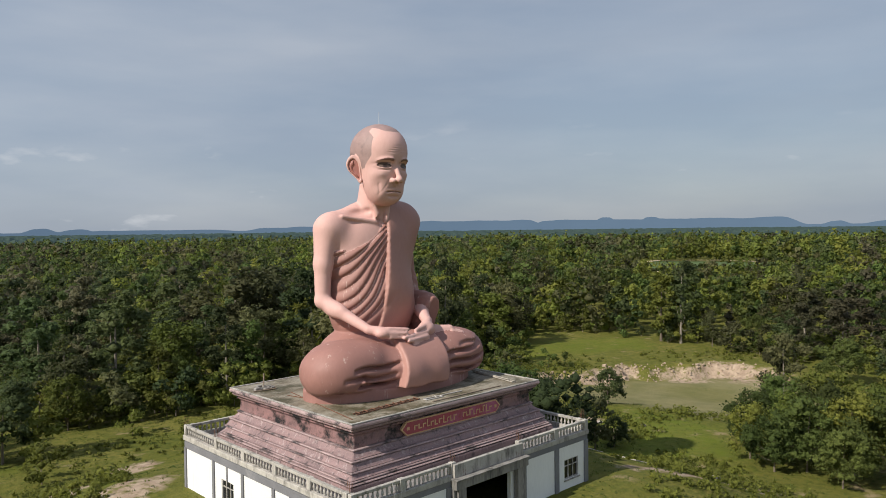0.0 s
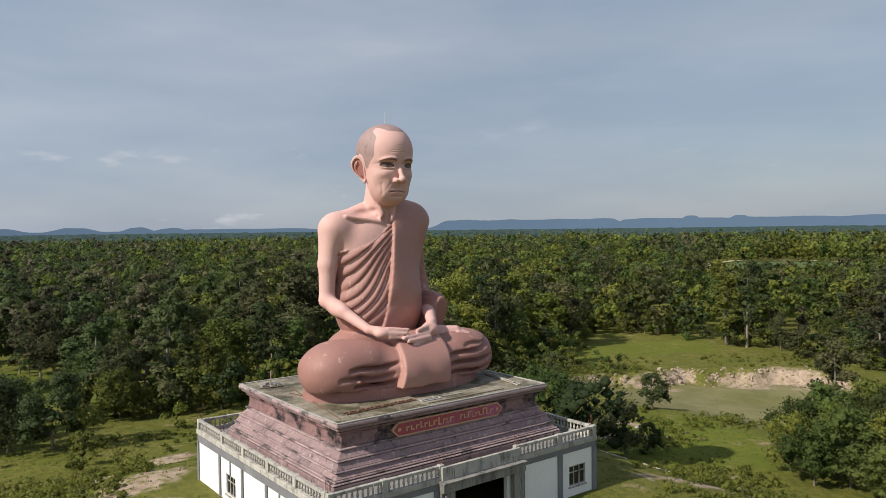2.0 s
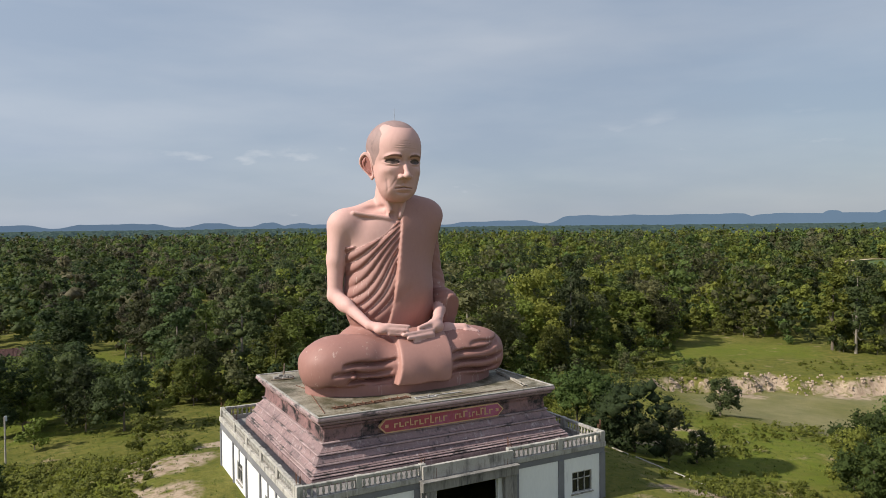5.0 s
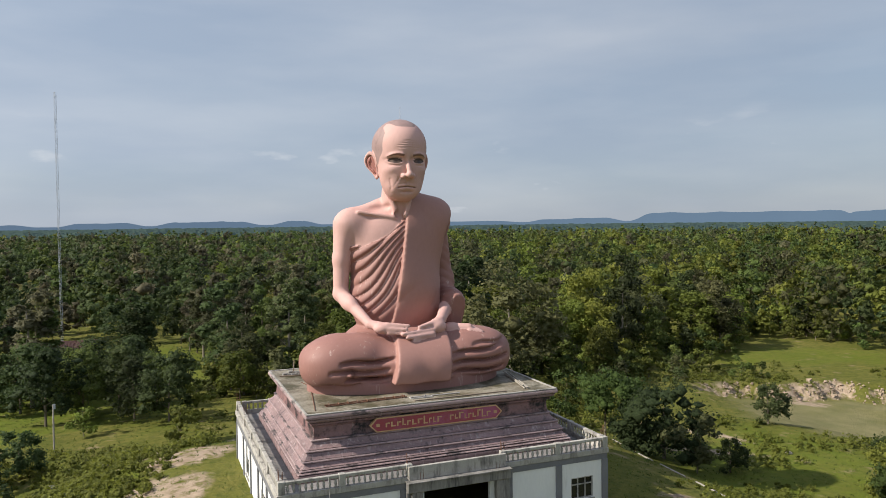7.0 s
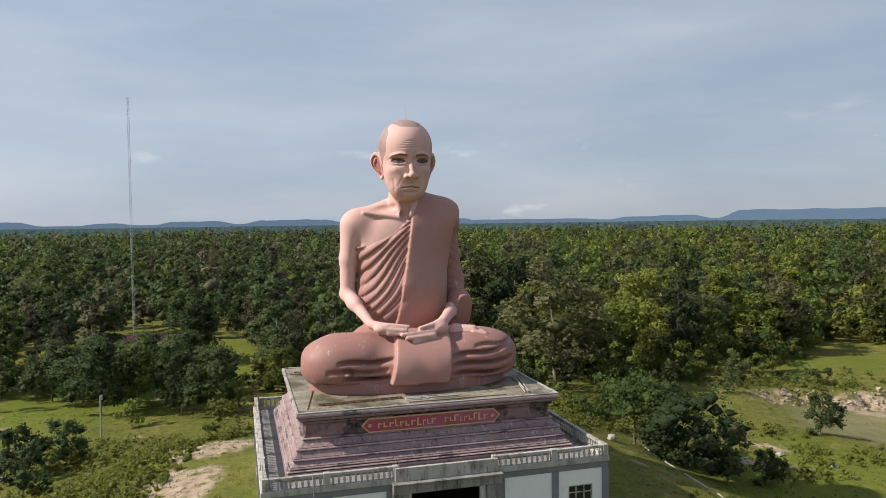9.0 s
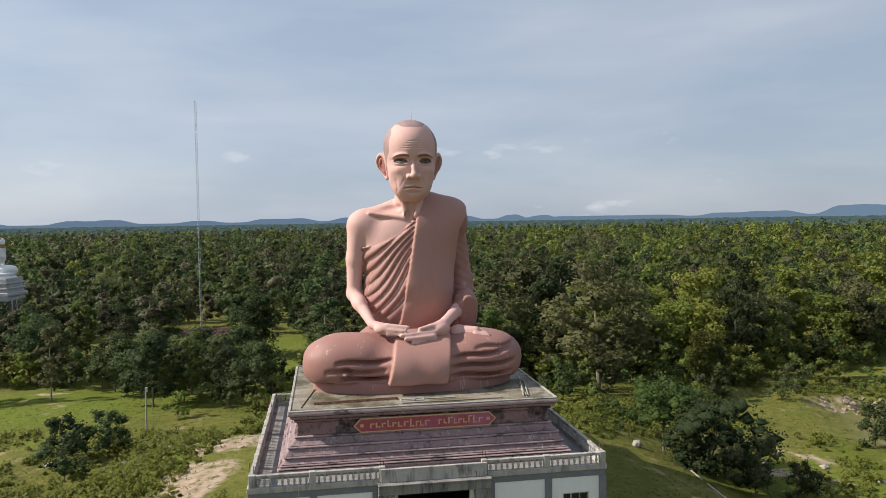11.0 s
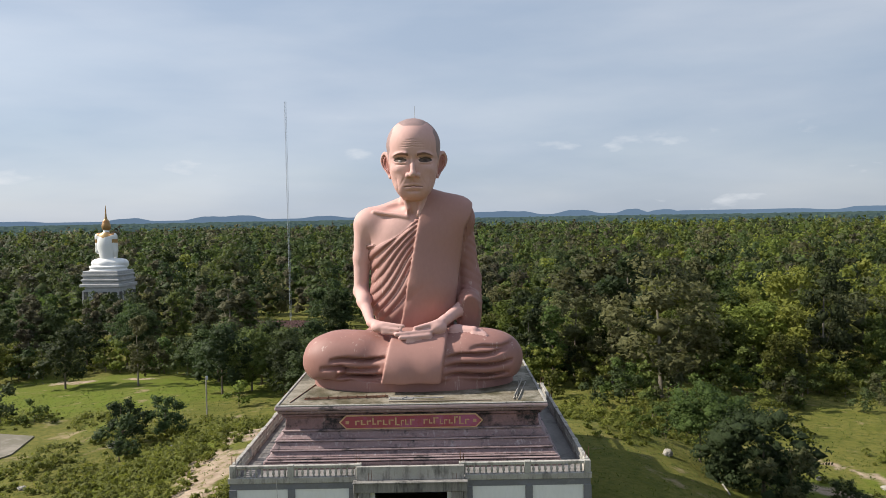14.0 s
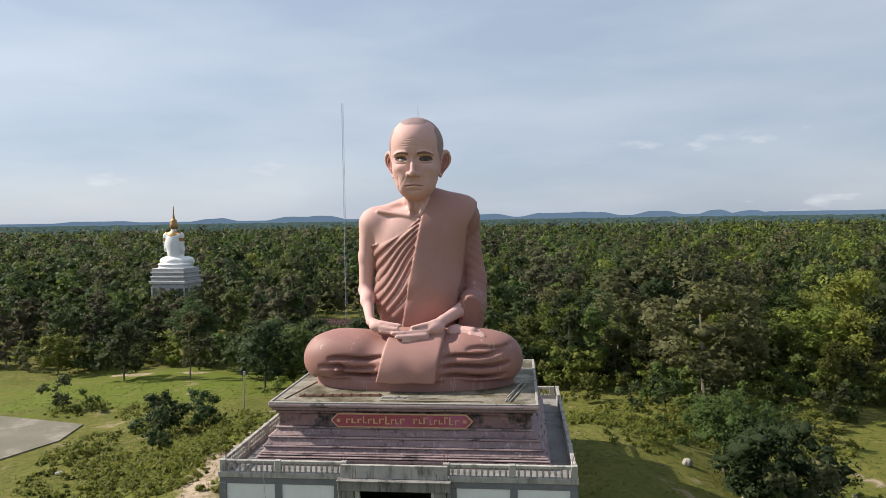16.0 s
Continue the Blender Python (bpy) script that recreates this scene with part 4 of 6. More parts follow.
def legs_form(P):
    x, y, z = P
    mass = union(0.7, block(P, (-3.95, -1.85, 1.70), (2.95, 2.15, 1.72), 2.3), block(P, (3.85, -1.85, 1.70), (2.85, 2.25, 1.72), 2.3), ell(P, (0, 1.0, 1.8), (3.9, 2.5, 2.2)))
    shins = union(0.6, cap(P, (-5.2, -1.9, 1.35), (1.5, -3.30, 1.25), 1.30, 1.05), cap(P, (5.1, -2.1, 1.40), (-1.2, -3.20, 1.50), 1.30, 1.08))
    d = union(0.5, mass, shins)
    d = smin(d, ell(P, (0, -1.3, 1.7), (4.2, 2.7, 1.55)), 0.6)
    d = smax(d, 0.50 - z, 0.22)
    front = step(-0.6, -2.2, y)
    # creases along the shins: a valley with a soft fold above it
    for x0, x1, z0, z1, deep in ((-5.0, -1.5, 1.92, 2.05, 0.17), (-5.6, -1.9, 1.42, 1.45, 0.13), (-4.7, -1.4, 0.88, 1.08, 0.18), (-6.0, -3.6, 0.62, 0.60, 0.10),
                                 (1.9, 5.7, 1.98, 2.42, 0.14), (1.8, 6.0, 1.46, 1.72, 0.18), (1.8, 5.8, 0.92, 1.02, 0.16), (3.4, 6.2, 2.5, 2.7, 0.07)):
        t = np.clip((x - x0) / (x1 - x0), 0, 1)
        u = (z - (z0 + (z1 - z0) * t) - 0.07 * np.sin(t * 7)) / 0.115
        d = d + 2.1 * deep * front * np.clip(np.sin(np.pi * t), 0, 1) ** 0.5 * np.exp(-u * u) * (1 - 0.75 * u)
    curl = np.hypot(x + 4.35, (z - 1.28) * 1.3)
    d = d + 0.22 * front * (np.exp(-((curl - 0.34) / 0.11) ** 2) * step(-4.8, -4.2, x) - 0.6 * np.exp(-(curl / 0.2) ** 2))
    return d + 0.025 * np.sin(2.2 * x + 1.3 * z + 1.1 * y) * np.sin(1.7 * y + z)


def robe_forms(P):
    """Robe on the body, the sleeve, the wide band over the shoulder, the lap cloth, the legs."""
    x, y, z = P
    t = torso_form(P)
    ang = np.degrees(np.arctan2(12.3 - z, 2.9 - x)) + 1.3 * np.sin(0.9 * z + 0.5 * x) + 0.9 * np.sin(1.7 * x - 0.6 * z) - 0.9 * (x + 0.5)
    cloth = t - 0.17 + (0.26 + 0.09 * np.sin(ang * 0.35)) * np.clip((np.hypot(12.3 - z, 2.9 - x) - 1.2) / 3.2, 0.2, 1) * (1 - folds(ang / 3.7, 0.62)) * step(1.3, 0.2, y) * step(3.2, 5.0, z)
    top = 8.62 + 0.045 * (x + 2.7) + 0.175 * np.maximum(x + 2.7, 0) ** 2 * 1.0
    cloth = smax(cloth, (z - top) * 0.75, 0.10)
    arm = union(0.4, cap(P, (3.05, 1.60, 10.1), (3.62, 1.65, 6.2), 0.88, 0.76), cap(P, (3.62, 1.60, 6.2), (3.62, 1.1, 4.7), 0.80, 0.85), ell(P, (3.55, -0.1, 4.75), (0.80, 1.75, 1.05)),
                ell(P, (3.5, 0.2, 3.9), (0.85, 1.5, 1.2)))
    ripple = z * 1.9 + 0.9 * x + 0.7 * y + 0.3 * np.sin(z * 1.3)
    arm = arm + 0.06 * (1 - folds(ripple, 0.6)) * step(10.2, 9.0, z)
    arm = smax(arm, -(y + 1.15 + 0.25 * (z - 4)), 0.1)
    left_edge = 0.50 - 0.190 * np.clip(10.7 - z, -2, 8)
    right_edge = 3.50 - 0.125 * np.clip(11.3 - z, -1, 8) + 0.42 * step(9.4, 10.8, z)
    band = smax(smax(t - 0.40 - 0.06 * np.sin(z * 1.1 + x), left_edge - x, 0.06), x - right_edge, 0.08)
    band = smax(band, 3.3 - z, 0.1)
    band = smax(band, y - 1.6, 0.2)
    band = band + 0.08 * (1 - folds(0.42 * z - 0.40 * x + 0.3 * np.sin(z * 0.9), 0.7)) * step(7.0, 5.0, z)
    legs = legs_form(P)
    plain = union(0.5, cap(P, (-1.2, -2.2, 1.75), (1.6, -2.2, 1.75), 1.45, 1.45), cap(P, (-3.0, -3.0, 1.15), (2.8, -3.0, 1.15), 1.45, 1.40))
    lap = smax(smax(plain - 0.36, (-1.38 - 0.235 * (2.9 - z)) - x, 0.10), x - (2.02 - 0.175 * (2.9 - z)), 0.10)
    lap = smax(smax(lap, 0.60 - z, 0.05), y + 1.6, 0.2)
    lap = lap + 0.035 * np.sin(3.4 * x + 0.9 * z) * step(3, 1, z)
    return cloth, arm, band, lap, legs


def base_form(P):
    """The low rim on which the figure sits."""
    x, y, z = P
    e = ((np.abs(x + 0.05) / 6.25) ** 2.1 + (np.abs(y + 1.15) / 2.95) ** 2.1) ** (1 / 2.1)
    return smax((e - 1) * 4.2, z - 0.62, 0.05)


def statue_parts(P):
    cloth, sleeve, band, lap, legs = robe_forms(P)
    skin = smin(body_skin(P), palms(P), 0.05)
    robe = union(0.10, cloth, sleeve, legs, base_form(P))
    pale = np.minimum(band, lap)
    return skin, robe, pale


def sampled(lo, hi, h):
    ax = [np.arange(a, b + h, h, dtype=np.float32) for a, b in zip(lo, hi)]
    return np.meshgrid(*ax, indexing="ij", sparse=False)


def statue_mesh():
    pieces, base = [], 0
    NECK = 11.90                                             # finer from here up
    for lo, hi, h in (((-7.3, -5.5, -0.12), (7.3, 4.8, NECK), 0.085), ((-2.45, -2.5, NECK - 0.08), (2.7, 2.5, 16.95), 0.038)):
        P = sampled(lo, hi, h)
        if h > 0.05:
            skin, robe, pale = statue_parts(P)
            V = np.minimum(np.minimum(skin, robe), pale)
        else:
            V = head_form(P)
            low = int(0.9 / h)
            S = [p[:, :, :low] for p in P]
            cloth, sleeve, band, lap, legs = robe_forms(S)
            V[:, :, :low] = np.minimum(smin(V[:, :, :low], torso_form(S), 0.12), np.minimum(cloth, band))
        v, f = surface_net(V, lo, h)
        pieces.append((v, f + base, h))
        base += len(v)
    verts = np.concatenate([p[0] for p in pieces]).astype(np.float32)
    faces = np.concatenate([p[1] for p in pieces])
    C = verts[faces].mean(1)
    P = [C[:, k] for k in range(3)]
    skin, robe, pale = statue_parts(P)
    idx = np.zeros(len(C), np.int32)
    idx[(robe < skin) & (robe < pale)] = 1
    idx[(pale <= skin) & (pale <= robe)] = 2
    x, y, z = P
    m = np.abs(x - HX)
    is_head = (z > NECK) & (idx == 0)
    ear, q, out = ear_form(m, y, z)
    on_ear = is_head & (ear < 0.06) & (m > 1.45)
    rim = -1.08 + 0.62 * step(14.7, 13.7, z) + 0.55 * step(15.6, 16.2, z)
    low = np.where(y < 0.2, 13.72 + 0.3 * np.abs(y + 0.2), 12.9)
    crown = (y > rim) | (z > 16.06 + 0.26 * np.exp(-((m - 0.92) / 0.22) ** 2))
    idx[is_head & crown & (z > low) & ~on_ear] = 3
    idx[on_ear & (q < 0.72) & (out > -0.02)] = 6
    face = is_head & (y < -0.9)
    a = eye_shape(m, z)
    # brows, lid creases and mouth line: paint and shading in one dark tone
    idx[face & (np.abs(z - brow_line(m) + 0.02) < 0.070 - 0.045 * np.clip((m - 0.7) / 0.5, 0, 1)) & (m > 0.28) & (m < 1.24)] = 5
    idx[face & (a < 1.0)] = 7
    idx[face & (a < 0.95) & (np.hypot(m - 0.77, z - 13.90) < 0.115)] = 4
    idx[face & (np.abs(a - 1.02) < 0.13) & (z > 13.89)] = 4
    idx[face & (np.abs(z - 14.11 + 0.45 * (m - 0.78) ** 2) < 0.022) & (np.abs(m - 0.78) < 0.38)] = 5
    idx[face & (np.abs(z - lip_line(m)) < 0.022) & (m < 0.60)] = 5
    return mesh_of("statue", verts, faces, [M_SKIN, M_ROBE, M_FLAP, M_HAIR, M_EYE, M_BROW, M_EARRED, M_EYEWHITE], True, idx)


statue = tagged(new("statue", statue_mesh()), "colossal pink painted robed statue seated cross-legged on the pedestal", "statue")
statue.location = (0, 0, 6.462)

# ---- trees ----
OCT_V = np.array([(1, 0, 0), (-1, 0, 0), (0, 1, 0), (0, -1, 0), (0, 0, 1), (0, 0, -1)], float)
OCT_F = np.array([(0, 2, 4), (2, 1, 4), (1, 3, 4), (3, 0, 4), (2, 0, 5), (1, 2, 5), (3, 1, 5), (0, 3, 5)])


def unit(v):
    return v / (np.linalg.norm(v, axis=-1, keepdims=True) + 1e-6)


def foliage(rng, centres, radii, per, size, squash=0.8, core=0.64, heart=None, lobes=None, sharp=False, cores=None):
    """Clumps of leaves: a small uneven heart to each clump, with single leaves standing out all over it, shaded by clump, bough and crown.
    Gives vertices, triangles and normals."""
    k = len(centres)
    heart = centres.mean(0) - np.array([0, 0, 0.8]) if heart is None else heart
    lobes = centres if lobes is None else lobes
    full = slice(None) if cores is None else slice(k - cores, None)       # which clumps have a solid heart
    shape = OCT_V[None] * (radii[full] * core)[:, None, None] * rng.uniform(0.7, 1.3, (len(radii[full]), 6, 1)) * np.array([1, 1, squash]) + centres[full][:, None]
    v1 = shape.reshape(-1, 3)
    f1 = (OCT_F[None] + 6 * np.arange(len(shape))[:, None, None]).reshape(-1, 3)
    n1 = np.tile(OCT_V, (len(shape), 1))
    n = k * per
    d = unit(rng.normal(size=(n, 3)))
    d[:, 2] = np.where(rng.rand(n) < 0.6, np.abs(d[:, 2]), d[:, 2])       # more leaf on the upper side
    p = np.repeat(centres, per, 0) + d * (np.repeat(radii, per) * rng.uniform(0.60, 1.22, n))[:, None] * np.array([1, 1, squash])
    nrm = unit(d * 0.8 + rng.normal(size=(n, 3)) * 0.75 + np.array([0, 0, 0.30]))
    t = unit(np.cross(nrm, rng.normal(size=(n, 3))))
    b = np.cross(nrm, t)
    s = size * rng.uniform(0.55, 1.45, n)[:, None]
    if sharp:                                                             # pointed leaves of two triangles
        v2 = np.stack([p - t * s, p - b * s * 0.62, p + t * s, p + b * s * 0.62], 1).reshape(-1, 3)
        i = len(v1) + 4 * np.arange(n)
        f2 = np.concatenate([np.stack([i, i + 1, i + 2], -1), np.stack([i, i + 2, i + 3], -1)])
    else:
        v2 = np.stack([p - t * s, p + t * s * 0.7 - b * s * 0.75, p + t * s * 0.55 + b * s * 0.8], 1).reshape(-1, 3)
        f2 = len(v1) + np.arange(3 * n).reshape(-1, 3)
    v = np.concatenate([v1, v2])
    own = np.concatenate([n1, np.repeat(d * 0.30 + nrm * 1.0, 4 if sharp else 3, 0)])
    bough = np.concatenate([np.repeat(lobes[full], 6, 0), np.repeat(lobes, per * (4 if sharp else 3), 0)])
    normals = unit(own + 0.32 * unit(v - bough) + 0.28 * unit((v - heart) * np.array([1, 1, 1.2])))
    return v, np.concatenate([f1, f2]), normals


def crown_clumps(rng, kind, height, spread, count):
    """Where a crown's clumps sit: boughs over an uneven dome, with clumps over the outside of each bough. Kinds round, tall, flat, bush."""
    mid, half, wide = {"round": (0.53, 0.45, 0.95), "tall": (0.52, 0.47, 0.66), "flat": (0.68, 0.28, 1.15), "bush": (0.44, 0.52, 1.0)}[kind]
    n_l = max(4, round(count / 8))
    i = np.arange(n_l)
    zz = 1 - 1.80 * (i + 0.5) / n_l                                       # no boughs at the very foot
    a = i * 2.39996 + rng.uniform(0, 6.28) + rng.uniform(-0.5, 0.5, n_l)
    k = np.sqrt(np.clip(1 - zz * zz, 0.03, 1)) * rng.uniform(0.60, 1.12, n_l)
    lean = rng.uniform(-0.14, 0.14, 2) * spread
    big = spread * wide * rng.uniform(0.30, 0.52, n_l)
    lobe = np.stack([k * np.cos(a) * spread * wide * 0.72 + lean[0], k * np.sin(a) * spread * wide * 0.72 + lean[1],
                     height * (mid + half * 0.82 * zz * rng.uniform(0.8, 1.1, n_l))], -1)
    lobe[:, 2] = np.maximum(lobe[:, 2], big * 0.8)
    own = rng.randint(0, n_l, count)
    own[:n_l] = i
    d = unit(rng.normal(size=(count, 3)) + 0.55 * unit(lobe[own] - np.array([0, 0, height * (mid - 0.1)])) + np.array([0, 0, 0.35]))
    c = lobe[own] + d * (big[own] * rng.uniform(0.35, 0.85, count))[:, None]
    r, home = big[own] * rng.uniform(0.38, 0.66, count), lobe[own]
    inner = np.array([(0, 0, height * (mid + half * q)) for q in (-0.45, -0.05, 0.32)])      # the dim inside of the crown
    return np.concatenate([c, inner]), np.concatenate([r, min(spread * wide, 0.7 * half * height) * np.array([0.40, 0.50, 0.34])]), np.concatenate([home, inner])


def toned(me, tone):
    me.attributes.new("tone", "FLOAT", "POINT").data.foreach_set("value", np.asarray(tone, np.float32))
    return me


def crown_mesh(name, seed, kind, height, spread, count, per, size, mat, sharp):
    rng = np.random.RandomState(seed)
    c, r, lobes = crown_clumps(rng, kind, height, spread, count)
    v, f, nn = foliage(rng, c, r, per, size, heart=np.array([0, 0, height * 0.45]), lobes=lobes, sharp=sharp, core=0.52 if sharp else 0.64, cores=None if sharp else 3)
    return toned(mesh_of(name, v, f, mat, True, None, nn), np.full(len(v), 0.5)), c


def trunk_mesh(name, seed, height, girth, tips, mat, sides=7):
    """A tapered, slightly bent trunk with a limb to some of the crown's clumps."""
    rng = np.random.RandomState(seed + 99)
    bm = bmesh.new()
    bend = rng.uniform(-0.05, 0.05, 2) * height
    pts = [Vector((bend[0] * t * t, bend[1] * t * t, height * t)) for t in (-0.06, 0.15, 0.35, 0.55, 0.78)]
    rad = [girth * k for k in (1.25, 0.9, 0.72, 0.5, 0.22)]
    for a, b, ra, rb in zip(pts, pts[1:], rad, rad[1:]):
        rod(bm, a, b, ra, rb, sides)
    for tip in tips:
        t = np.clip(tip[2] / height - 0.18, 0.2, 0.72)
        root = Vector((bend[0] * t * t, bend[1] * t * t, height * t))
        mid = root.lerp(Vector(tip), 0.55) + Vector((0, 0, -0.03 * height))
        rod(bm, root, mid, girth * 0.34, girth * 0.2, 5)
        rod(bm, mid, Vector(tip), girth * 0.2, girth * 0.07, 5)
    me = bpy.data.meshes.new(name)
    bm.to_mesh(me)
    bm.free()
    me.materials.append(mat)
    return me


def tree_kind(seed, kind, height, spread, leaf, bark=None, count=92, per=34, size=0.20, girth=None):
    cr, tips = crown_mesh("crown", seed, kind, height, spread, count, per, size, leaf, girth is not None)
    order = np.argsort(tips[:, 2])
    tr = trunk_mesh("trunk", seed, height, girth or 0.011 * height + 0.03, tips[order[: count * 2 // 3 : max(1, count // 7)]] * np.array([0.7, 0.7, 0.86]), bark or M_BARK)
    return cr, tr, height


def plant(kind_, name, label, x, y, scale, turn, category="tree", group="", z=None, wide=1.0):
    cr, tr, h = kind_
    zz = float(terrain(np.float64(x), np.float64(y))) if z is None else z
    t = thing(name, label, category, (x, y, zz - 0.05), group)
    t.rotation_euler, t.scale = (0, 0, turn), (scale * wide, scale * wide, scale)
    share("trunk", tr, t, Matrix())
    share("crown", cr, t, Matrix())
    return t


KINDS = [tree_kind(11, "round", 11, 3.6, M_LEAF[0]), tree_kind(12, "round", 12, 3.9, M_LEAF[1]), tree_kind(13, "tall", 13, 3.8, M_LEAF[1]),
         tree_kind(14, "round", 12, 3.4, M_LEAF[3]), tree_kind(15, "tall", 13, 3.6, M_LEAF[4], M_PALEBARK), tree_kind(16, "round", 10, 3.6, M_LEAF[2]),
         tree_kind(17, "tall", 14, 4.2, M_LEAF[0], M_PALEBARK), tree_kind(18, "flat", 11, 4.4, M_LEAF[1], None), tree_kind(19, "round", 13, 4.4, M_LEAF[3], M_PALEBARK),
         tree_kind(20, "tall", 12, 3.2, M_LEAF[2], None)]
WORDS = ["deep green leafy forest tree", "mid green leafy forest tree with a round crown", "tall green forest tree with an open crown", "dull olive forest tree",
         "tall grey-brown flowering forest tree with a pale trunk", "bright yellow-green forest tree", "tall dark green forest tree with a pale trunk", "broad flat-topped green tree",
         "large olive forest tree with a pale trunk", "slender yellow-green forest tree"]


def clear(x, y):
    """How open the ground is: above 0 no forest grows."""
    w = 3.0 * fbm(x * 0.07, y * 0.07, 21) + 1.5 * fbm(x * 0.3, y * 0.3, 22)
    lawn = np.minimum(62 + w - np.maximum(x + 40, 0) * 0.40 - y, 60 - 0.0 * x)           # north-west lawn
    mound = 40 + w - y                                                                 # round the building
    mound = np.where(x > 22, np.interp(x, [22, 45], [36, 41]) + w * 0.6 - y, mound)
    east = np.minimum(100 + w - x, np.interp(x, [45, 52, 62, 75, 100], [41, 46, 49.5, 52, 65]) + w - y)   # pit and meadow
    return np.where(x < 8, lawn, np.where(x < 45, mound, east))


rng = np.random.RandomState(7)
EYE0 = np.array([-10.0, -42.0])
gap = 6.2
fx, fy = np.meshgrid(np.arange(-1000, 1100, gap), np.arange(-150, 1100, gap), indexing="ij")
fx, fy = (fx + rng.uniform(-4.2, 4.2, fx.shape)).ravel(), (fy + rng.uniform(-4.2, 4.2, fy.shape)).ravel()
dist = np.hypot(fx - EYE0[0], fy - EYE0[1])
bear = np.degrees(np.arctan2(fx - EYE0[0], fy - EYE0[1]))
field = (((fx - 279) * 0.91 + (fy - 116) * 0.41) / 56) ** 2 + ((-(fx - 279) * 0.41 + (fy - 116) * 0.91) / 36) ** 2                                 # a farm field among the trees
keep = (clear(fx, fy) < 0) & (bear > -50) & (bear < 84) & (dist < 1050) & (field > 1) & ~((np.hypot(fx + 70, fy - 108) < 8.5)) & ~(np.hypot((fx + 29) / 9, (fy - 99) / 7) < 1)
glade = (((fx + 23) / 21) ** 2 + ((fy - 76) / 17) ** 2 < 1) | ((np.abs(fx + 22) < 7) & (fy > 80) & (fy < 108))        # grass with lone trees before the shed
keep &= ~(glade & (rng.rand(len(fx)) < 0.80))
keep &= (dist < 300) | (rng.rand(len(fx)) < np.where(dist < 550, 0.6, 0.32))
fx, fy, dist = fx[keep], fy[keep], dist[keep]
# leaf tones shifted lighter east, darker west, standing in for front and side light
patch = 0.9 * fbm(fx * 0.045, fy * 0.045, 31) + 0.75 * rng.normal(size=len(fx)) + 0.75 * step(-12, 35, fx - 0.25 * fy) - 0.65 * step(0, -45, fx - 0.25 * fy)
kind_of = np.digitize(patch, [-1.1, -0.55, -0.2, 0.1, 0.45, 0.62, 0.85, 1.05, 1.4])
kind_of = np.array([0, 4, 2, 1, 6, 8, 3, 7, 9, 5])[kind_of]
height_of = np.clip(rng.normal(0.90, 0.27, len(fx)) + 0.16 * fbm(fx * 0.03, fy * 0.03, 33), 0.5, 1.6)
height_of = np.where(np.hypot(fx + 61, fy - 90) < 24, np.clip(height_of, 0.78, 0.90), height_of)
ahead = (99.5 - fy)                                                                # low growth before the shed
aside = np.abs(fx + 30 - 0.27 * ahead)
open_view = (ahead > -4) & (ahead < 62) & (aside < 6 + 0.05 * ahead)
height_of = np.where(open_view, np.minimum(height_of, (0.11 * ahead + 2.4) / 12.5), height_of)
lone = ~(open_view & (ahead < 17))
fx, fy, dist, kind_of, height_of = fx[lone], fy[lone], dist[lone], kind_of[lone], height_of[lone]

fld = (((fx - 279) * 0.91 + (fy - 116) * 0.41) / 56) ** 2 + ((-(fx - 279) * 0.41 + (fy - 116) * 0.91) / 36) ** 2
height_of = np.where((fld < 3.4) & (dist < 300), np.minimum(height_of, 0.56), height_of)             # low growth on the near side of the field
near = dist < 140
for k in np.nonzero(near)[0]:
    plant(KINDS[kind_of[k]], "tree", WORDS[kind_of[k]], fx[k], fy[k], height_of[k], rng.uniform(0, 6.28), group="trees of the near forest", wide=rng.uniform(0.85, 1.35))


def forest(name, sel, count, per, size, fat, label):
    """Many trees as uncountable woods, one mesh for each tone of leaf."""
    tone = np.array([0, 1, 1, 3, 4, 2, 0, 1, 3, 2])
    tall = np.array([0, 0, 1, 0, 1, 0, 1, 0, 0, 1])
    for m in range(5):
        ks = [k for k in sel if tone[kind_of[k]] == m]
        verts, faces, norms, tones, base = [], [], [], [], 0
        for k in ks:
            r = np.random.RandomState(k)
            h = height_of[k] * (13.0 if tall[kind_of[k]] else 11.5)
            c, rad, lobes = crown_clumps(r, "tall" if tall[kind_of[k]] else "round", h, 4.2 * height_of[k] * r.uniform(0.8, 1.35), count)
            v, f, nn = foliage(r, c, rad * fat, per, size, heart=np.array([0, 0, h * 0.45]), lobes=lobes, cores=3)
            norms.append(nn)
            tones.append(np.full(len(v), r.rand()))
            verts.append(v + np.array([fx[k], fy[k], terrain(fx[k], fy[k])]))
            faces.append(f + base)
            base += len(v)
        if verts:
            tagged(new(name, toned(mesh_of(name, np.concatenate(verts), np.concatenate(faces), M_LEAF[m], True, None, np.concatenate(norms)), np.concatenate(tones))), label, "forest", kind="stuff")


forest("forest", np.nonzero((dist >= 140) & (dist < 300))[0], 28, 11, 0.44, 1.12, "dense mixed green forest beyond the clearing")
forest("forest", np.nonzero((dist >= 300) & (dist < 560))[0], 12, 6, 0.85, 1.4, "dense mixed green forest farther off")
forest("distant_forest", np.nonzero(dist >= 560)[0], 5, 3, 1.6, 1.6, "distant mixed green forest")

# undergrowth along the forest's edge
rng = np.random.RandomState(29)
ex, ey = rng.uniform(-80, 112, 5200), rng.uniform(-20, 85, 5200)
rim = clear(ex, ey)
ed = np.hypot(ex - EYE0[0], ey - EYE0[1])
eb = np.degrees(np.arctan2(ex - EYE0[0], ey - EYE0[1]))
ok = (rim < 1.5) & (rim > -10) & (eb > -45) & (eb < 80) & (rng.rand(5200) < 0.30)
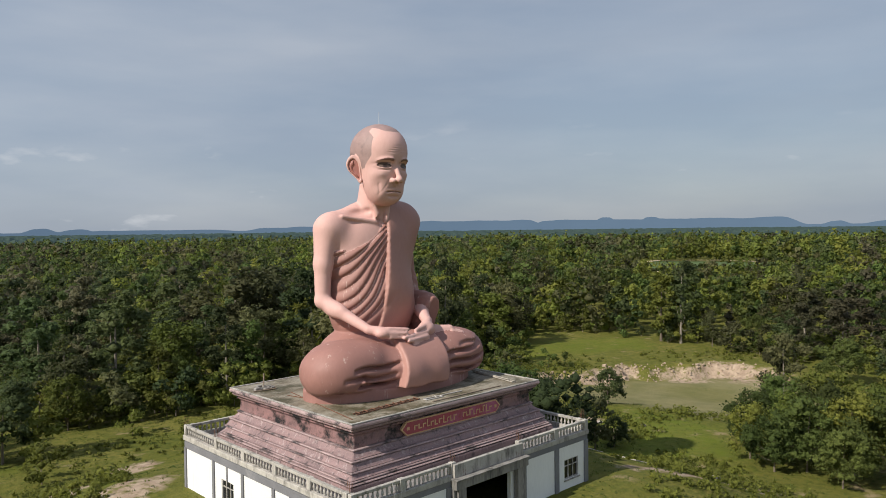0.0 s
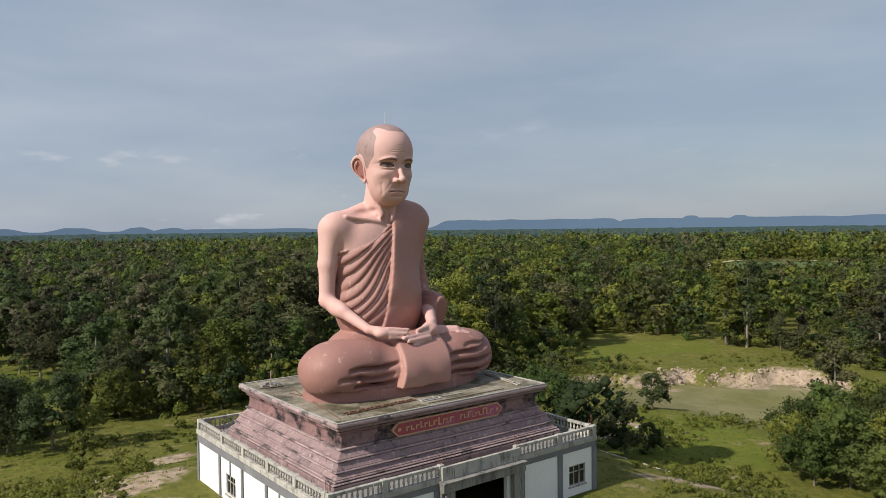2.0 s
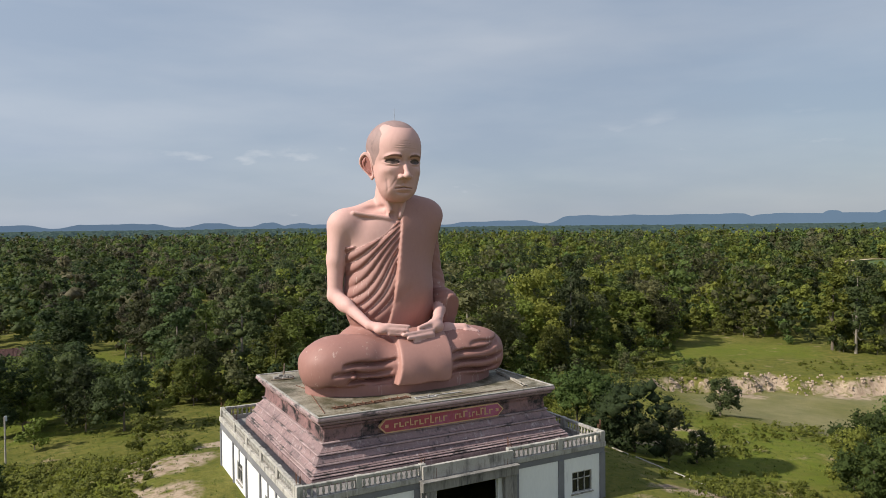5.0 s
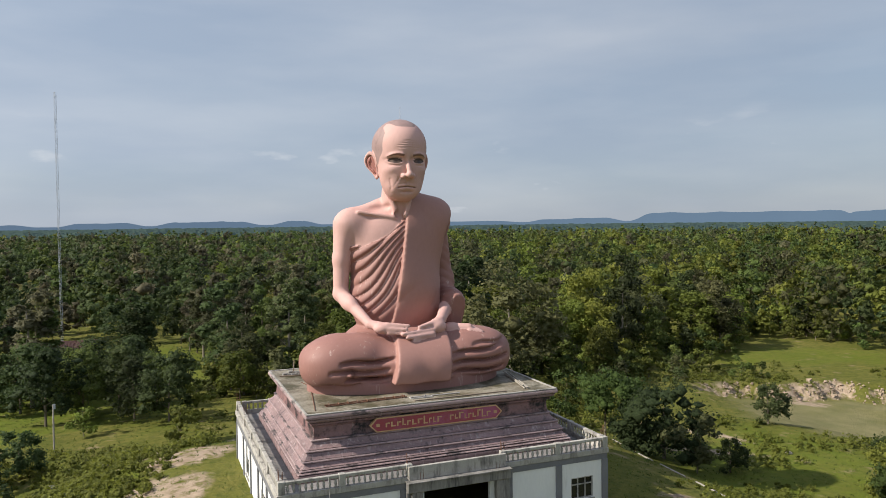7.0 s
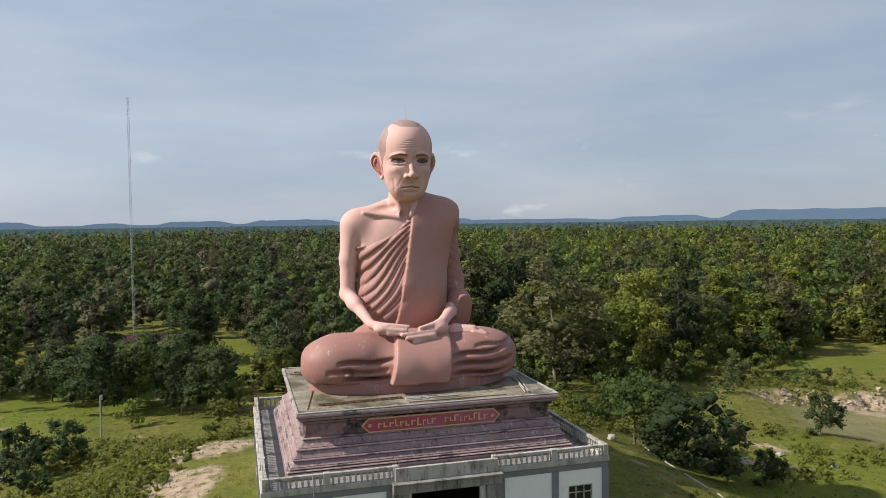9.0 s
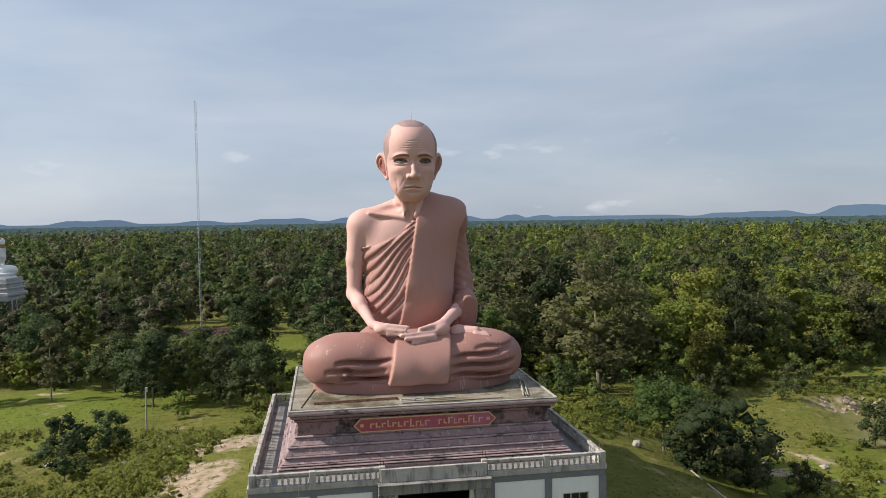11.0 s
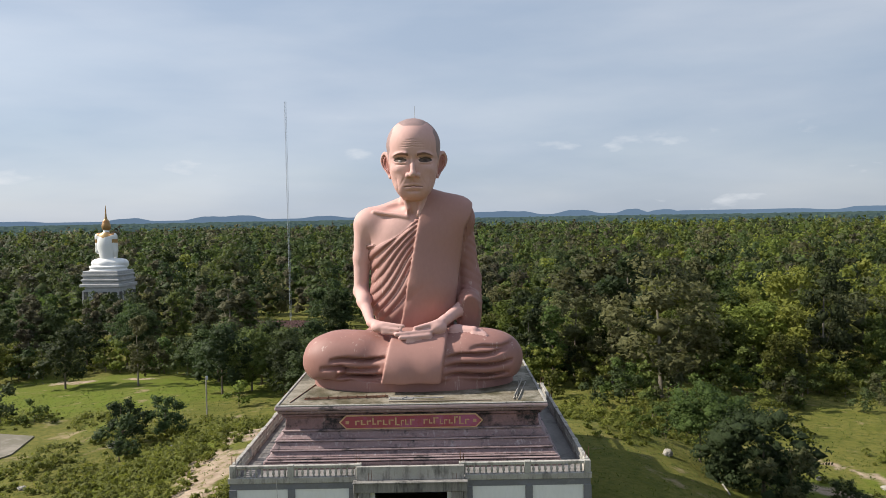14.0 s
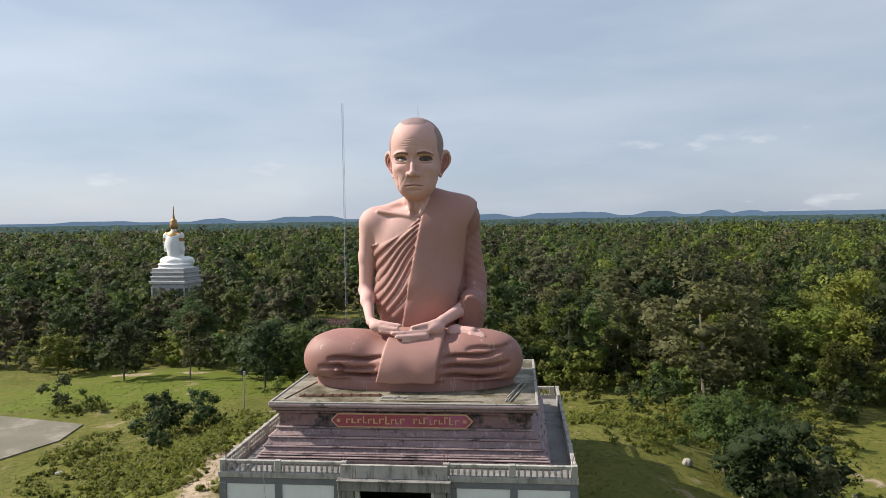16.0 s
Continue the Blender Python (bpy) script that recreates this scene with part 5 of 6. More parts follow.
EDGE_SPOTS = [(x, y) for x, y in zip(ex[ok], ey[ok])]

# trees and bushes that stand alone in the clearing
BUSH = [tree_kind(41, "bush", 4.0, 2.2, M_LEAF[1], None, 34, 14, 0.17, 0.05), tree_kind(42, "bush", 4.0, 2.0, M_LEAF[2], None, 34, 14, 0.17, 0.05),
        tree_kind(43, "bush", 4.0, 2.3, M_LEAF[0], None, 34, 14, 0.16, 0.05), tree_kind(44, "bush", 4.0, 2.2, M_LEAF[3], None, 34, 14, 0.16, 0.05)]
BROAD = [tree_kind(51, "round", 8, 4.4, M_LEAF[1], None, 130, 30, 0.15, 0.13), tree_kind(52, "round", 8, 4.0, M_LEAF[0], None, 120, 30, 0.15, 0.13),
         tree_kind(53, "round", 8, 3.4, M_LEAF[2], None, 110, 28, 0.15, 0.12), tree_kind(54, "bush", 6.2, 4.6, M_LEAF[0], None, 190, 34, 0.12, 0.16),
         tree_kind(55, "tall", 11, 3.0, M_LEAF[3], M_PALEBARK, 80, 26, 0.15, 0.12), tree_kind(56, "bush", 5, 2.1, M_LEAF[0], None, 80, 28, 0.12, 0.10),
         tree_kind(57, "flat", 6.6, 3.2, M_LEAF[1], None, 110, 34, 0.12, 0.12)]
plant(BROAD[1], "tree", "broad dark green tree on the grass", -25.5, 42.0, 1.0, 0.4)
plant(BROAD[0], "tree", "broad bright green tree beside the lawn", -22.5, 44.5, 0.95, 2.4)
plant(BROAD[1], "tree", "dark green bushy tree on the grass", -13.4, 37.0, 0.88, 1.2)
plant(BROAD[1], "tree", "dark green bushy tree on the grass", -16.8, 39.5, 0.78, 3.2)
plant(BROAD[2], "tree", "light green small tree at the forest's edge", -5.0, 47.0, 0.75, 0.2)
plant(BUSH[1], "bush", "yellow-green leafy bush beside the sandy path", -12.6, 28.2, 1.0, 0.9, "bush")
for x, y, b, s_, w, turn in ((-18.5, 45.5, 1, 0.92, 1.1, 0.3), (-22.5, 49.5, 1, 1.0, 1.1, 1.9), (-14.5, 49.0, 0, 0.72, 1.0, 4.0), (-29.5, 53.5, 1, 0.95, 1.15, 2.2),
                             (-34.0, 58.0, 1, 0.95, 1.0, 0.9), (-26.5, 60.0, 0, 0.75, 1.0, 5.0), (-17.0, 58.5, 1, 0.9, 1.1, 3.3)):
    plant(BROAD[b], "tree", "broad dense dark green tree on the grass", x, y, s_, turn, group="dark trees on the north lawn", wide=w)
for x, y, s_ in ((-68.5, 99.5, 0.86), (-64.5, 98.8, 0.82), (-60.8, 100.6, 0.9)):
    plant(KINDS[0], "tree", "deep green leafy tree before the white statue's plinth", x, y, s_, x, group="trees before the plinth")
plant(BUSH[1], "bush", "yellow-green bush beside the sandy bank", -10.7, 36.5, 1.1, 0.8, "bush")
plant(BUSH[1], "bush", "yellow-green bush at the forest's foot", -3.2, 46.0, 0.95, 2.8, "bush")
plant(BUSH[1], "bush", "yellow-green bush on the grass", -1.4, 38.6, 0.75, 2.0, "bush")
plant(BUSH[1], "bush", "yellow-green bush near the wooden post", -21.3, 34.3, 0.8, 2.9, "bush")
for k, (x, y, b, s_) in enumerate(((-33.5, 93, 1, .70), (-29.5, 92, 1, .8), (-25.5, 93.5, 0, .70), (-37, 91, 0, 1.0), (-22, 91, 1, 1.0), (-31.5, 88, 0, .6), (-27, 87, 1, .6))):
    plant(BUSH[b], "bush", "yellow-green bush before the red-roofed shed", x, y, s_, k * 1.7, "bush", "bushes before the shed")
plant(BROAD[5], "tree", "small dark round tree among the weeds", -25.2, 22.8, 0.85, 0.3)
plant(BROAD[5], "tree", "small dark round tree among the weeds", -28.2, 20.2, 0.95, 1.7)
plant(BUSH[2], "bush", "dark green bush by the pavement", -26.5, 15.5, 1.0, 0.6, "bush")
plant(BUSH[2], "bush", "dark green bush at the pavement's edge", -46.5, 31.5, 1.0, 0.6, "bush")
plant(BUSH[0], "bush", "green bush at the pavement's edge", -42.5, 31.0, 0.7, 1.6, "bush")
plant(BROAD[1], "tree", "dark green slender tree on the lawn", -50.5, 53.0, 1.0, 0.9)
plant(BROAD[4], "tree", "tall slender olive tree with a pale trunk on the lawn", -40.0, 52.0, 1.0, 0.5)
plant(BROAD[2], "tree", "bright yellow-green small tree on the lawn", -65.0, 59.5, 0.8, 0.5)
plant(BROAD[3], "tree", "wide dense dark green tree in the building's shadow", 24.6, 4.4, 0.92, 0.7)
plant(BROAD[6], "tree", "bright feathery flat-topped green tree beside a dark one", 21.4, 8.2, 0.86, 1.9)
plant(BUSH[3], "bush", "grey-green leafy shrub below a dark tree", 24.6, 0.4, 1.15, 1.1, "bush")
for k, (x, y, b, s_) in enumerate(((18, 13, 1, .6), (21, 15.5, 0, .75), (24, 14, 1, .6), (20, 19, 1, .8), (24, 19, 0, .85), (28, 18, 1, .7), (22, 23, 0, .9), (27, 23.5, 1, .95), (31, 24, 0, .9), (17, 22, 1, .7),
                                   (34, 21, 1, .7), (29, 27, 0, 1.0), (48, 43, 1, .9), (52, 46, 1, .8), (50, 41.5, 0, .7), (56, 46.5, 1, .9), (44, 40, 1, .8), (38, 37.5, 1, .9), (33, 36, 1, .8), (60, 40, 1, 1.0), (57, 41, 0, 1.1), (63, 41.5, 1, .9), (53, 38, 0, 1.0), (49, 38, 1, 1.1))):
    plant(BUSH[b], "bush", "bright green leafy bush on the slope", x, y, s_, k * 1.3, "bush", "bushes on the east slope")
plant(BROAD[5], "tree", "small leafy tree below the slope", 28.4, 0.9, 0.62, 0.7)
plant(BROAD[5], "tree", "round dark green tree beside the pit", 43.5, 11.6, 0.9, 0.7)
plant(BUSH[0], "bush", "green spreading bush on the pit's rim", 64.0, 36.4, 0.85, 0.7, "bush")
plant(BUSH[0], "bush", "green spreading bush on the pit's rim", 66.5, 35.0, 0.7, 2.7, "bush")
for k, (x, y, b, s) in enumerate(((33.5, -9.6, 2, 0.62), (36.8, -8.4, 0, 0.66), (31.2, -12.6, 0, 0.58), (36.0, -12.2, 2, 0.72), (40.4, -9.6, 0, 0.78), (33.0, -14.5, 0, 0.75), (34.5, -17.5, 2, 0.85), (38.8, -13.5, 0, 0.8), (33.5, -20.5, 0, 0.8), (39.0, -19.0, 2, 0.9), (42.0, -14.0, 2, 0.95), (30.5, -18.0, 0, 0.55))):
    plant(BROAD[b], "tree", "bright green leafy tree on the lower ground", x, y, s, k * 1.1, group="trees beside the pit")
plant(BROAD[4], "tree", "tall olive tree with bare pale branches beside the pit", 44.5, -8.2, 1.05, 0.3)
plant(BROAD[4], "tree", "tall olive tree with bare pale branches beside the pit", 47.0, -6.8, 0.9, 2.3)
plant(BROAD[0], "tree", "bright green leafy tree on the pit's rim", 83.0, -1.5, 0.8, 0.8)
for k, (x, y, s) in enumerate(((76, 3, .9), (84, -8, 1.0), (88, -6, 1.1), (90, -12, 1.0), (79, -12, .7), (94, -3, 1.2), (72, -14, .8), (76, -17, 1.0), (92, 4, 1.1), (97, 10, 1.0),
                               (22, 33, 1.0), (27, 34, 1.1), (31, 31, 1.0), (35, 27, 0.8), (18, 31, 0.8), (38, 30, 1.0), (41, 32, 1.1), (14, 35, 0.9), (46, 29, 0.7), (50, 33, 0.9))):
    plant(BUSH[k % 4], "bush", "leafy green bush at the clearing's edge", x, y, s, k * 0.9, "bush", "bushes at the clearing's edge")

rng = np.random.RandomState(31)
for k, (x, y) in enumerate(EDGE_SPOTS):
    plant(BUSH[rng.choice(4, p=[0.32, 0.43, 0.10, 0.15])], "bush", "leafy undergrowth bush at the forest's edge", x, y, rng.uniform(0.6, 1.5), rng.uniform(0, 6.28), "bush", "undergrowth of the near forest")

# weeds, grass and low scrub
rng = np.random.RandomState(17)


def scrub(name, label, spots, mat, size, high):
    """Low leafy scrub: loose clumps over a list of patches (x, y, radius, how many)."""
    cs, rs = [], []
    for x, y, r, n in spots:
        a, k = rng.uniform(0, 6.28, n), r * np.sqrt(rng.rand(n))
        px, py = x + k * np.cos(a), y + k * np.sin(a)
        h = high * (0.22 + 1.15 * rng.rand(n) ** 2.4) * (1.1 - 0.7 * k / r)
        cs.append(np.stack([px, py, terrain(px, py) + h * 0.5], -1))
        rs.append(h * rng.uniform(0.7, 1.1, n))
    c = np.concatenate(cs)
    v, f, nn = foliage(rng, c, np.concatenate(rs), 30, size, 0.85, 0.34, np.array([c[:, 0].mean(), c[:, 1].mean(), -60.0]))
    tagged(new(name, mesh_of(name, v, f, mat, True, None, nn)), label, "scrub", kind="stuff")


scrub("scrub", "low green weeds over the mound and the path's edges",
      [(-19, 6, 4, 90), (-21, 10, 4, 90), (-18, 14, 4, 70), (-24, 8, 4, 80), (-17, 0, 2.5, 40), (-27, 22, 5, 60), (-23, 25, 4, 40), (-29, 9, 5, 80), (-20, 19, 4, 60), (-33, 14, 3, 40), (-16, 21, 3, 40), (-11.8, 14, 1.6, 22), (-11.5, 18, 2, 25),
       (12, 17, 5, 70), (18, 22, 6, 110), (25, 25, 6, 110), (32, 22, 5, 80), (13, 26, 5, 70), (20, 29, 6, 90), (15.5, 10, 3, 30), (27, -7, 5, 60), (20, -9, 4, 40), (23, -16, 4, 40), (33, 3, 4, 30),
       (38, 5, 3, 24), (45, 4, 4, 36), (49, 1, 4, 36), (40, 13, 3, 24), (13, -15, 3, 30), (16, -18, 4, 40), (-14, -12, 4, 40), (66, 33, 5, 40), (58, 32, 5, 60), (88, 28, 6, 40), (96, 20, 6, 50), (-44, 32, 4, 50), (-36, 30, 3, 30)],
      M_LEAF[5], 0.13, 1.0)
scrub("scrub", "low yellow-green weeds over the mound",
      [(-22, 5, 5, 90), (-18, 9, 4, 60), (-26, 12, 5, 70), (-15.5, 12, 2.5, 30), (-19, 25, 4, 40), (-14, 23, 3, 30), (10, 21, 5, 60), (22, 19, 5, 70), (29, 28, 6, 80), (16, 15, 4, 40), (24, -11, 5, 50),
       (-34, 18, 4, 50), (-8, 33, 5, 40), (2, 33, 6, 50), (8, 36, 6, 60), (-30, 26, 4, 30), (30, 12, 4, 24), (-12, -3, 1.6, 16), (52, 36, 6, 60), (72, 40, 8, 40)],
      M_LEAF[2], 0.12, 0.8)


def tufts(name, label, n, mat):
    """Grass tufts of a few blades each."""
    x, y = rng.uniform(-60, 70, n), rng.uniform(-26, 50, n)
    ok = (np.maximum(np.abs(x) - 9.6, np.abs(y + 0.55) - 9.3) > 0.2) & ~((x < -37) & (x > -54) & (y > 13) & (y < 30)) & (bank_side(x, y) > 0.9)
    x, y = x[ok], y[ok]
    m = len(x)
    blades = 5
    bx, by = np.repeat(x, blades) + rng.normal(0, 0.10, m * blades), np.repeat(y, blades) + rng.normal(0, 0.10, m * blades)
    z = terrain(bx, by)
    h = rng.uniform(0.05, 0.15, m * blades)
    a = rng.uniform(0, 6.28, m * blades)
    w = 0.035
    p0 = np.stack([bx - w * np.cos(a), by - w * np.sin(a), z - 0.02], -1)
    p1 = np.stack([bx + w * np.cos(a), by + w * np.sin(a), z - 0.02], -1)
    p2 = np.stack([bx + 0.5 * h * np.sin(a), by - 0.5 * h * np.cos(a), z + h], -1)
    v = np.stack([p0, p1, p2], 1).reshape(-1, 3)
    tagged(new(name, mesh_of(name, v, np.arange(len(v)).reshape(-1, 3), mat)), label, "grass", kind="stuff")


tufts("grass", "short green grass tufts over the mound and lawn", 9000, M_LEAF[1])
tufts("grass", "dry yellowish grass tufts over the mound", 7000, M_LEAF[2])

# ---- the white seated statue far off, its plinth, the mast, the shed, the hills ----
def far_statue_mesh():
    lo, hi, h = (-5.4, -4.6, -0.2), (5.4, 4.6, 14.6), 0.13
    P = sampled(lo, hi, h)

    def white(P):
        x, y, z = P
        Q = (np.abs(x), y, z)
        body = union(0.6, ell(P, (0, 0.5, 5.4), (2.2, 1.35, 2.9)), ell(P, (0, 0.4, 2.9), (1.75, 1.25, 2.0)), ell(Q, (1.85, 0.4, 7.2), (0.8, 0.75, 0.8)))
        arms = union(0.3, cap(Q, (2.25, 0.45, 7.1), (2.35, 0.3, 4.2), 0.62, 0.5), cap(Q, (2.35, 0.3, 4.1), (0.9, -1.8, 2.6), 0.5, 0.4))
        legs = union(0.5, ell(Q, (2.2, -0.4, 1.5), (2.1, 2.3, 1.05)), cap(Q, (3.6, -1.2, 1.3), (0, -2.1, 1.3), 0.95, 0.8), ell(P, (0, 0.6, 1.4), (2.6, 2.0, 1.2)))
        neck = cap(P, (0, 0.4, 7.4), (0, 0.3, 8.8), 0.62, 0.6)
        e = ((np.abs(x) / 4.3) ** 3 + (np.abs(y + 0.1) / 3.2) ** 3) ** (1 / 3)
        seat = smax((e - 1) * 3.6 + 0.25 * np.abs(np.sin(z * 4.2)), z - 1.0, 0.05)
        return union(0.15, union(0.3, body, arms, neck), legs, seat)

    def gilt(P):
        x, y, z = P
        Q = (np.abs(x), y, z)
        head = union(0.3, ell(P, (0, 0.2, 9.4), (0.98, 1.05, 1.15)), ell(P, (0, 0.25, 10.35), (0.75, 0.75, 0.5)), ell(Q, (1.0, 0.2, 9.2), (0.12, 0.25, 0.6)))
        spire = union(0.1, cap(P, (0, 0.25, 10.5), (0, 0.25, 11.9), 0.42, 0.17), cap(P, (0, 0.25, 11.9), (0, 0.25, 14.2), 0.2, 0.05))
        return np.minimum(head, spire)

    W, G = white(P), gilt(P)
    v, f = surface_net(np.minimum(W, G), lo, h)
    C = v[f].mean(1)
    Pc = [C[:, k] for k in range(3)]
    idx = np.zeros(len(f), np.int32)
    idx[gilt(Pc) < white(Pc)] = 1
    x, y, z = Pc
    collar = (z > 6.9 + 0.28 * np.abs(x)) & (z < 8.1) & (np.abs(x) < 2.3)
    cuff = (np.abs(x) > 1.9) & (z > 5.9) & (z < 6.6)
    idx[collar | cuff] = 1
    return mesh_of("far_statue", v, f, [M_TEMPLEWHITE, M_TEMPLEGOLD], True, idx)


far_statue = tagged(new("far_statue", far_statue_mesh()), "white seated temple statue with a gold head and spire", "statue")
far_statue.scale = (0.88, 0.88, 1)
far_statue.location, far_statue.rotation_euler = (-69.4, 108.6, 6.62), (0, 0, radians(172))
plinth = thing("plinth", "stepped grey concrete plinth under the white statue", "plinth", (-69.4, 108.6, 0), "")
plinth.rotation_euler = (0, 0, radians(172))
for k, (hx, hy, z0, z1) in enumerate(((4.0, 3.0, 5.9, 6.62), (4.2, 3.2, 5.5, 5.898), (4.0, 3.0, 4.9, 5.498), (4.3, 3.3, 4.5, 4.898), (4.1, 3.1, 3.9, 4.498), (4.5, 3.5, 3.2, 3.898), (4.2, 3.2, -6.8, 3.198))):
    part("tier", boxed(-hx, hx, -hy, hy, z0, z1, 0.08), M_TEMPLEGREY, plinth)
for s in (-1, 1):
    for x in (-3.6, -1.2, 1.2, 3.6):
        part("opening", boxed(x * 0.9 - 0.5, x * 0.9 + 0.5, s * 3.2 - 0.06, s * 3.2 + 0.06, 0.4, 2.3), M_DARK, plinth, "dark opening")
        part("opening", boxed(s * 4.2 - 0.06, s * 4.2 + 0.06, x * 0.7 - 0.5, x * 0.7 + 0.5, 0.4, 2.3), M_DARK, plinth, "dark opening")

mast = thing("radio_mast", "thin tall grey lattice radio mast among the trees", "mast", (-30.05, 105.0, -6.6))
MZ = 47.6
bm = bmesh.new()
corners = [(0.22 * math.cos(a), 0.22 * math.sin(a)) for a in (0.5, 0.5 + math.tau / 3, 0.5 + 2 * math.tau / 3)]
for c in corners:
    part("leg", rod(bmesh.new(), (*c, -0.3), (*c, MZ), 0.022, 0.022, 5), M_GREYSTEEL, mast)
for k in range(60):
    z0, z1 = k * MZ / 60, (k + 1) * MZ / 60
    for j in range(3):
        a, b = corners[j], corners[(j + 1) % 3]
        rod(bm, (*a, z0), (*b, z1), 0.009, 0.009, 4)
        rod(bm, (*a, z1), (*b, z1), 0.009, 0.009, 4)
part("lattice", bm, M_GREYSTEEL, mast, "zigzag steel bracing")

shed = thing("shed", "long low open shed with a rusty red roof under the trees", "shed", (-30, 99.5, -6.6))
shed.rotation_euler = (0, 0, radians(-2))
for x in (-6, -3, 0, 3, 6):
    for y in (-2.4, 2.4):
        part("post", rod(bmesh.new(), (x, y, -0.3), (x, y, 2.1), 0.09, 0.09, 6), M_WOOD, shed)
for s in (-1, 1):
    bm = bmesh.new()
    n = 42
    row = []
    for i in range(n + 1):
        x = -6.6 + 13.2 * i / n
        up = 0.05 * (i % 2)
        row.append((bm.verts.new((x, 0, 3.0 + up)), bm.verts.new((x, s * 3.1, 2.05 + up))))
    for a, b in zip(row, row[1:]):
        bm.faces.new((a[0], b[0], b[1], a[1]))
    sol = bmesh.ops.solidify(bm, geom=bm.faces[:], thickness=0.04)
    part("roof_sheet", bm, M_ROOFRED, shed, "corrugated rusty red roof")

# farm field and its track, far among the trees
def ribbon(name, pts, half, lift, mat, label, category):
    v, f = [], []
    for k, (x, y) in enumerate(pts):
        a, b = pts[max(k - 1, 0)], pts[min(k + 1, len(pts) - 1)]
        d = np.array([b[0] - a[0], b[1] - a[1]], float)
        d /= np.linalg.norm(d)
        for s in (-1, 1):
            w = half * (1 + 0.25 * math.sin(k * 1.9 + s))
            px, py = x - s * d[1] * w, y + s * d[0] * w
            v.append((px, py, float(terrain(np.float64(px), np.float64(py))) + lift))
    for k in range(len(pts) - 1):
        f.append((2 * k, 2 * k + 1, 2 * k + 3, 2 * k + 2))
    return tagged(new(name, mesh_of(name, v, f, mat)), label, category, kind="structure")


M_CROP = material("green_crop", (0.055, 0.090, 0.022), (0.080, 0.120, 0.030), 0.9, 0.08, 1.5, 0.3)
M_TRACK = material("sandy_track", (0.50, 0.40, 0.28), (0.40, 0.30, 0.20), 0.95, 0.3, 3, 0.2)
cu, su = 0.91, 0.41
ribbon("field", [(279 + cu * u, 116 + su * u) for u in range(-48, 49, 8)], 30, 1.0, M_CROP, "green farm field among the trees", "field")
ribbon("track", [(279 + cu * 50 * math.cos(a) - su * 33 * math.sin(a), 116 + su * 50 * math.cos(a) + cu * 33 * math.sin(a)) for a in np.linspace(-0.7, 2.9, 30)], 1.8, 1.4, M_TRACK, "sandy track round the field", "track")


# far canopy and hills: plain distance, its blue haze put in as emission
def haze_material(name, col, haze, noise_scale=0.01):
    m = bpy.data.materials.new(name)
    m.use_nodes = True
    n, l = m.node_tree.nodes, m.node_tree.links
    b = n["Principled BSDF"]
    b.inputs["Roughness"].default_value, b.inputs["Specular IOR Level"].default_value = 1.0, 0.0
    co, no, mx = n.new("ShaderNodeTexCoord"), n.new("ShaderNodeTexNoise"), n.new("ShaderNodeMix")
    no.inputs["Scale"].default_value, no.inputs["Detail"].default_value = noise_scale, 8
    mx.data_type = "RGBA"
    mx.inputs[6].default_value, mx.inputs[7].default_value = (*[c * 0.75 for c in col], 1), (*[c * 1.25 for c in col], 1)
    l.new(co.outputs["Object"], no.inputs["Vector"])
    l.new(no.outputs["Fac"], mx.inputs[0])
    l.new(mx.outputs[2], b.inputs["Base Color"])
    b.inputs["Emission Color"].default_value, b.inputs["Emission Strength"].default_value = (*haze, 1), 1.0
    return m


rng = np.random.RandomState(23)
rr = 960 * (4300 / 960) ** np.linspace(0, 1, 80)
aa = np.radians(np.arange(-52, 86, 0.26))
R_, A_ = np.meshgrid(rr, aa, indexing="ij")
Zc = 2.5 + rng.uniform(-4.5, 3.6, R_.shape) * (1 + 0.6 * (rng.rand(*R_.shape) < 0.08)) + 1.5 * fbm(R_ * 0.01, A_ * 12, 41)
Zc[0] = -8
Xc, Yc = -10 + R_ * np.sin(A_), -42 + R_ * np.cos(A_)
na, nb = R_.shape
ids = np.arange(na * nb).reshape(na, nb)
qc = np.stack([ids[:-1, :-1], ids[1:, :-1], ids[1:, 1:], ids[:-1, 1:]], -1).reshape(-1, 4)
tagged(new("backdrop", mesh_of("backdrop", np.stack([Xc, Yc, Zc], -1).reshape(-1, 3), qc, haze_material("hazy_far_forest", (0.034, 0.048, 0.034), (0.026, 0.042, 0.050), 0.02))),
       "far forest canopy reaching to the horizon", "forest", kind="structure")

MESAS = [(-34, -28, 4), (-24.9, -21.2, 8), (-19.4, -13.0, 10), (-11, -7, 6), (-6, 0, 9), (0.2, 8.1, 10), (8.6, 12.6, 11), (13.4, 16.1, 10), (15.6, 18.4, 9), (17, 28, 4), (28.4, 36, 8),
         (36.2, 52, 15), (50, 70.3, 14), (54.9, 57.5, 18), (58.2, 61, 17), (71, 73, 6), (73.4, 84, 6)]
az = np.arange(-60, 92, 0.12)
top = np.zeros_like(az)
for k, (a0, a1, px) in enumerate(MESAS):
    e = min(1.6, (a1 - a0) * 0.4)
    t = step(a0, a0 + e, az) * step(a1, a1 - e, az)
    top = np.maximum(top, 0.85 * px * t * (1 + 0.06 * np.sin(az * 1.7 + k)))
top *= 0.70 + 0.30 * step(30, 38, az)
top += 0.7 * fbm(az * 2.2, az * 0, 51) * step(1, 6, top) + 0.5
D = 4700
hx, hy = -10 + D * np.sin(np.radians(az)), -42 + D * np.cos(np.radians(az))
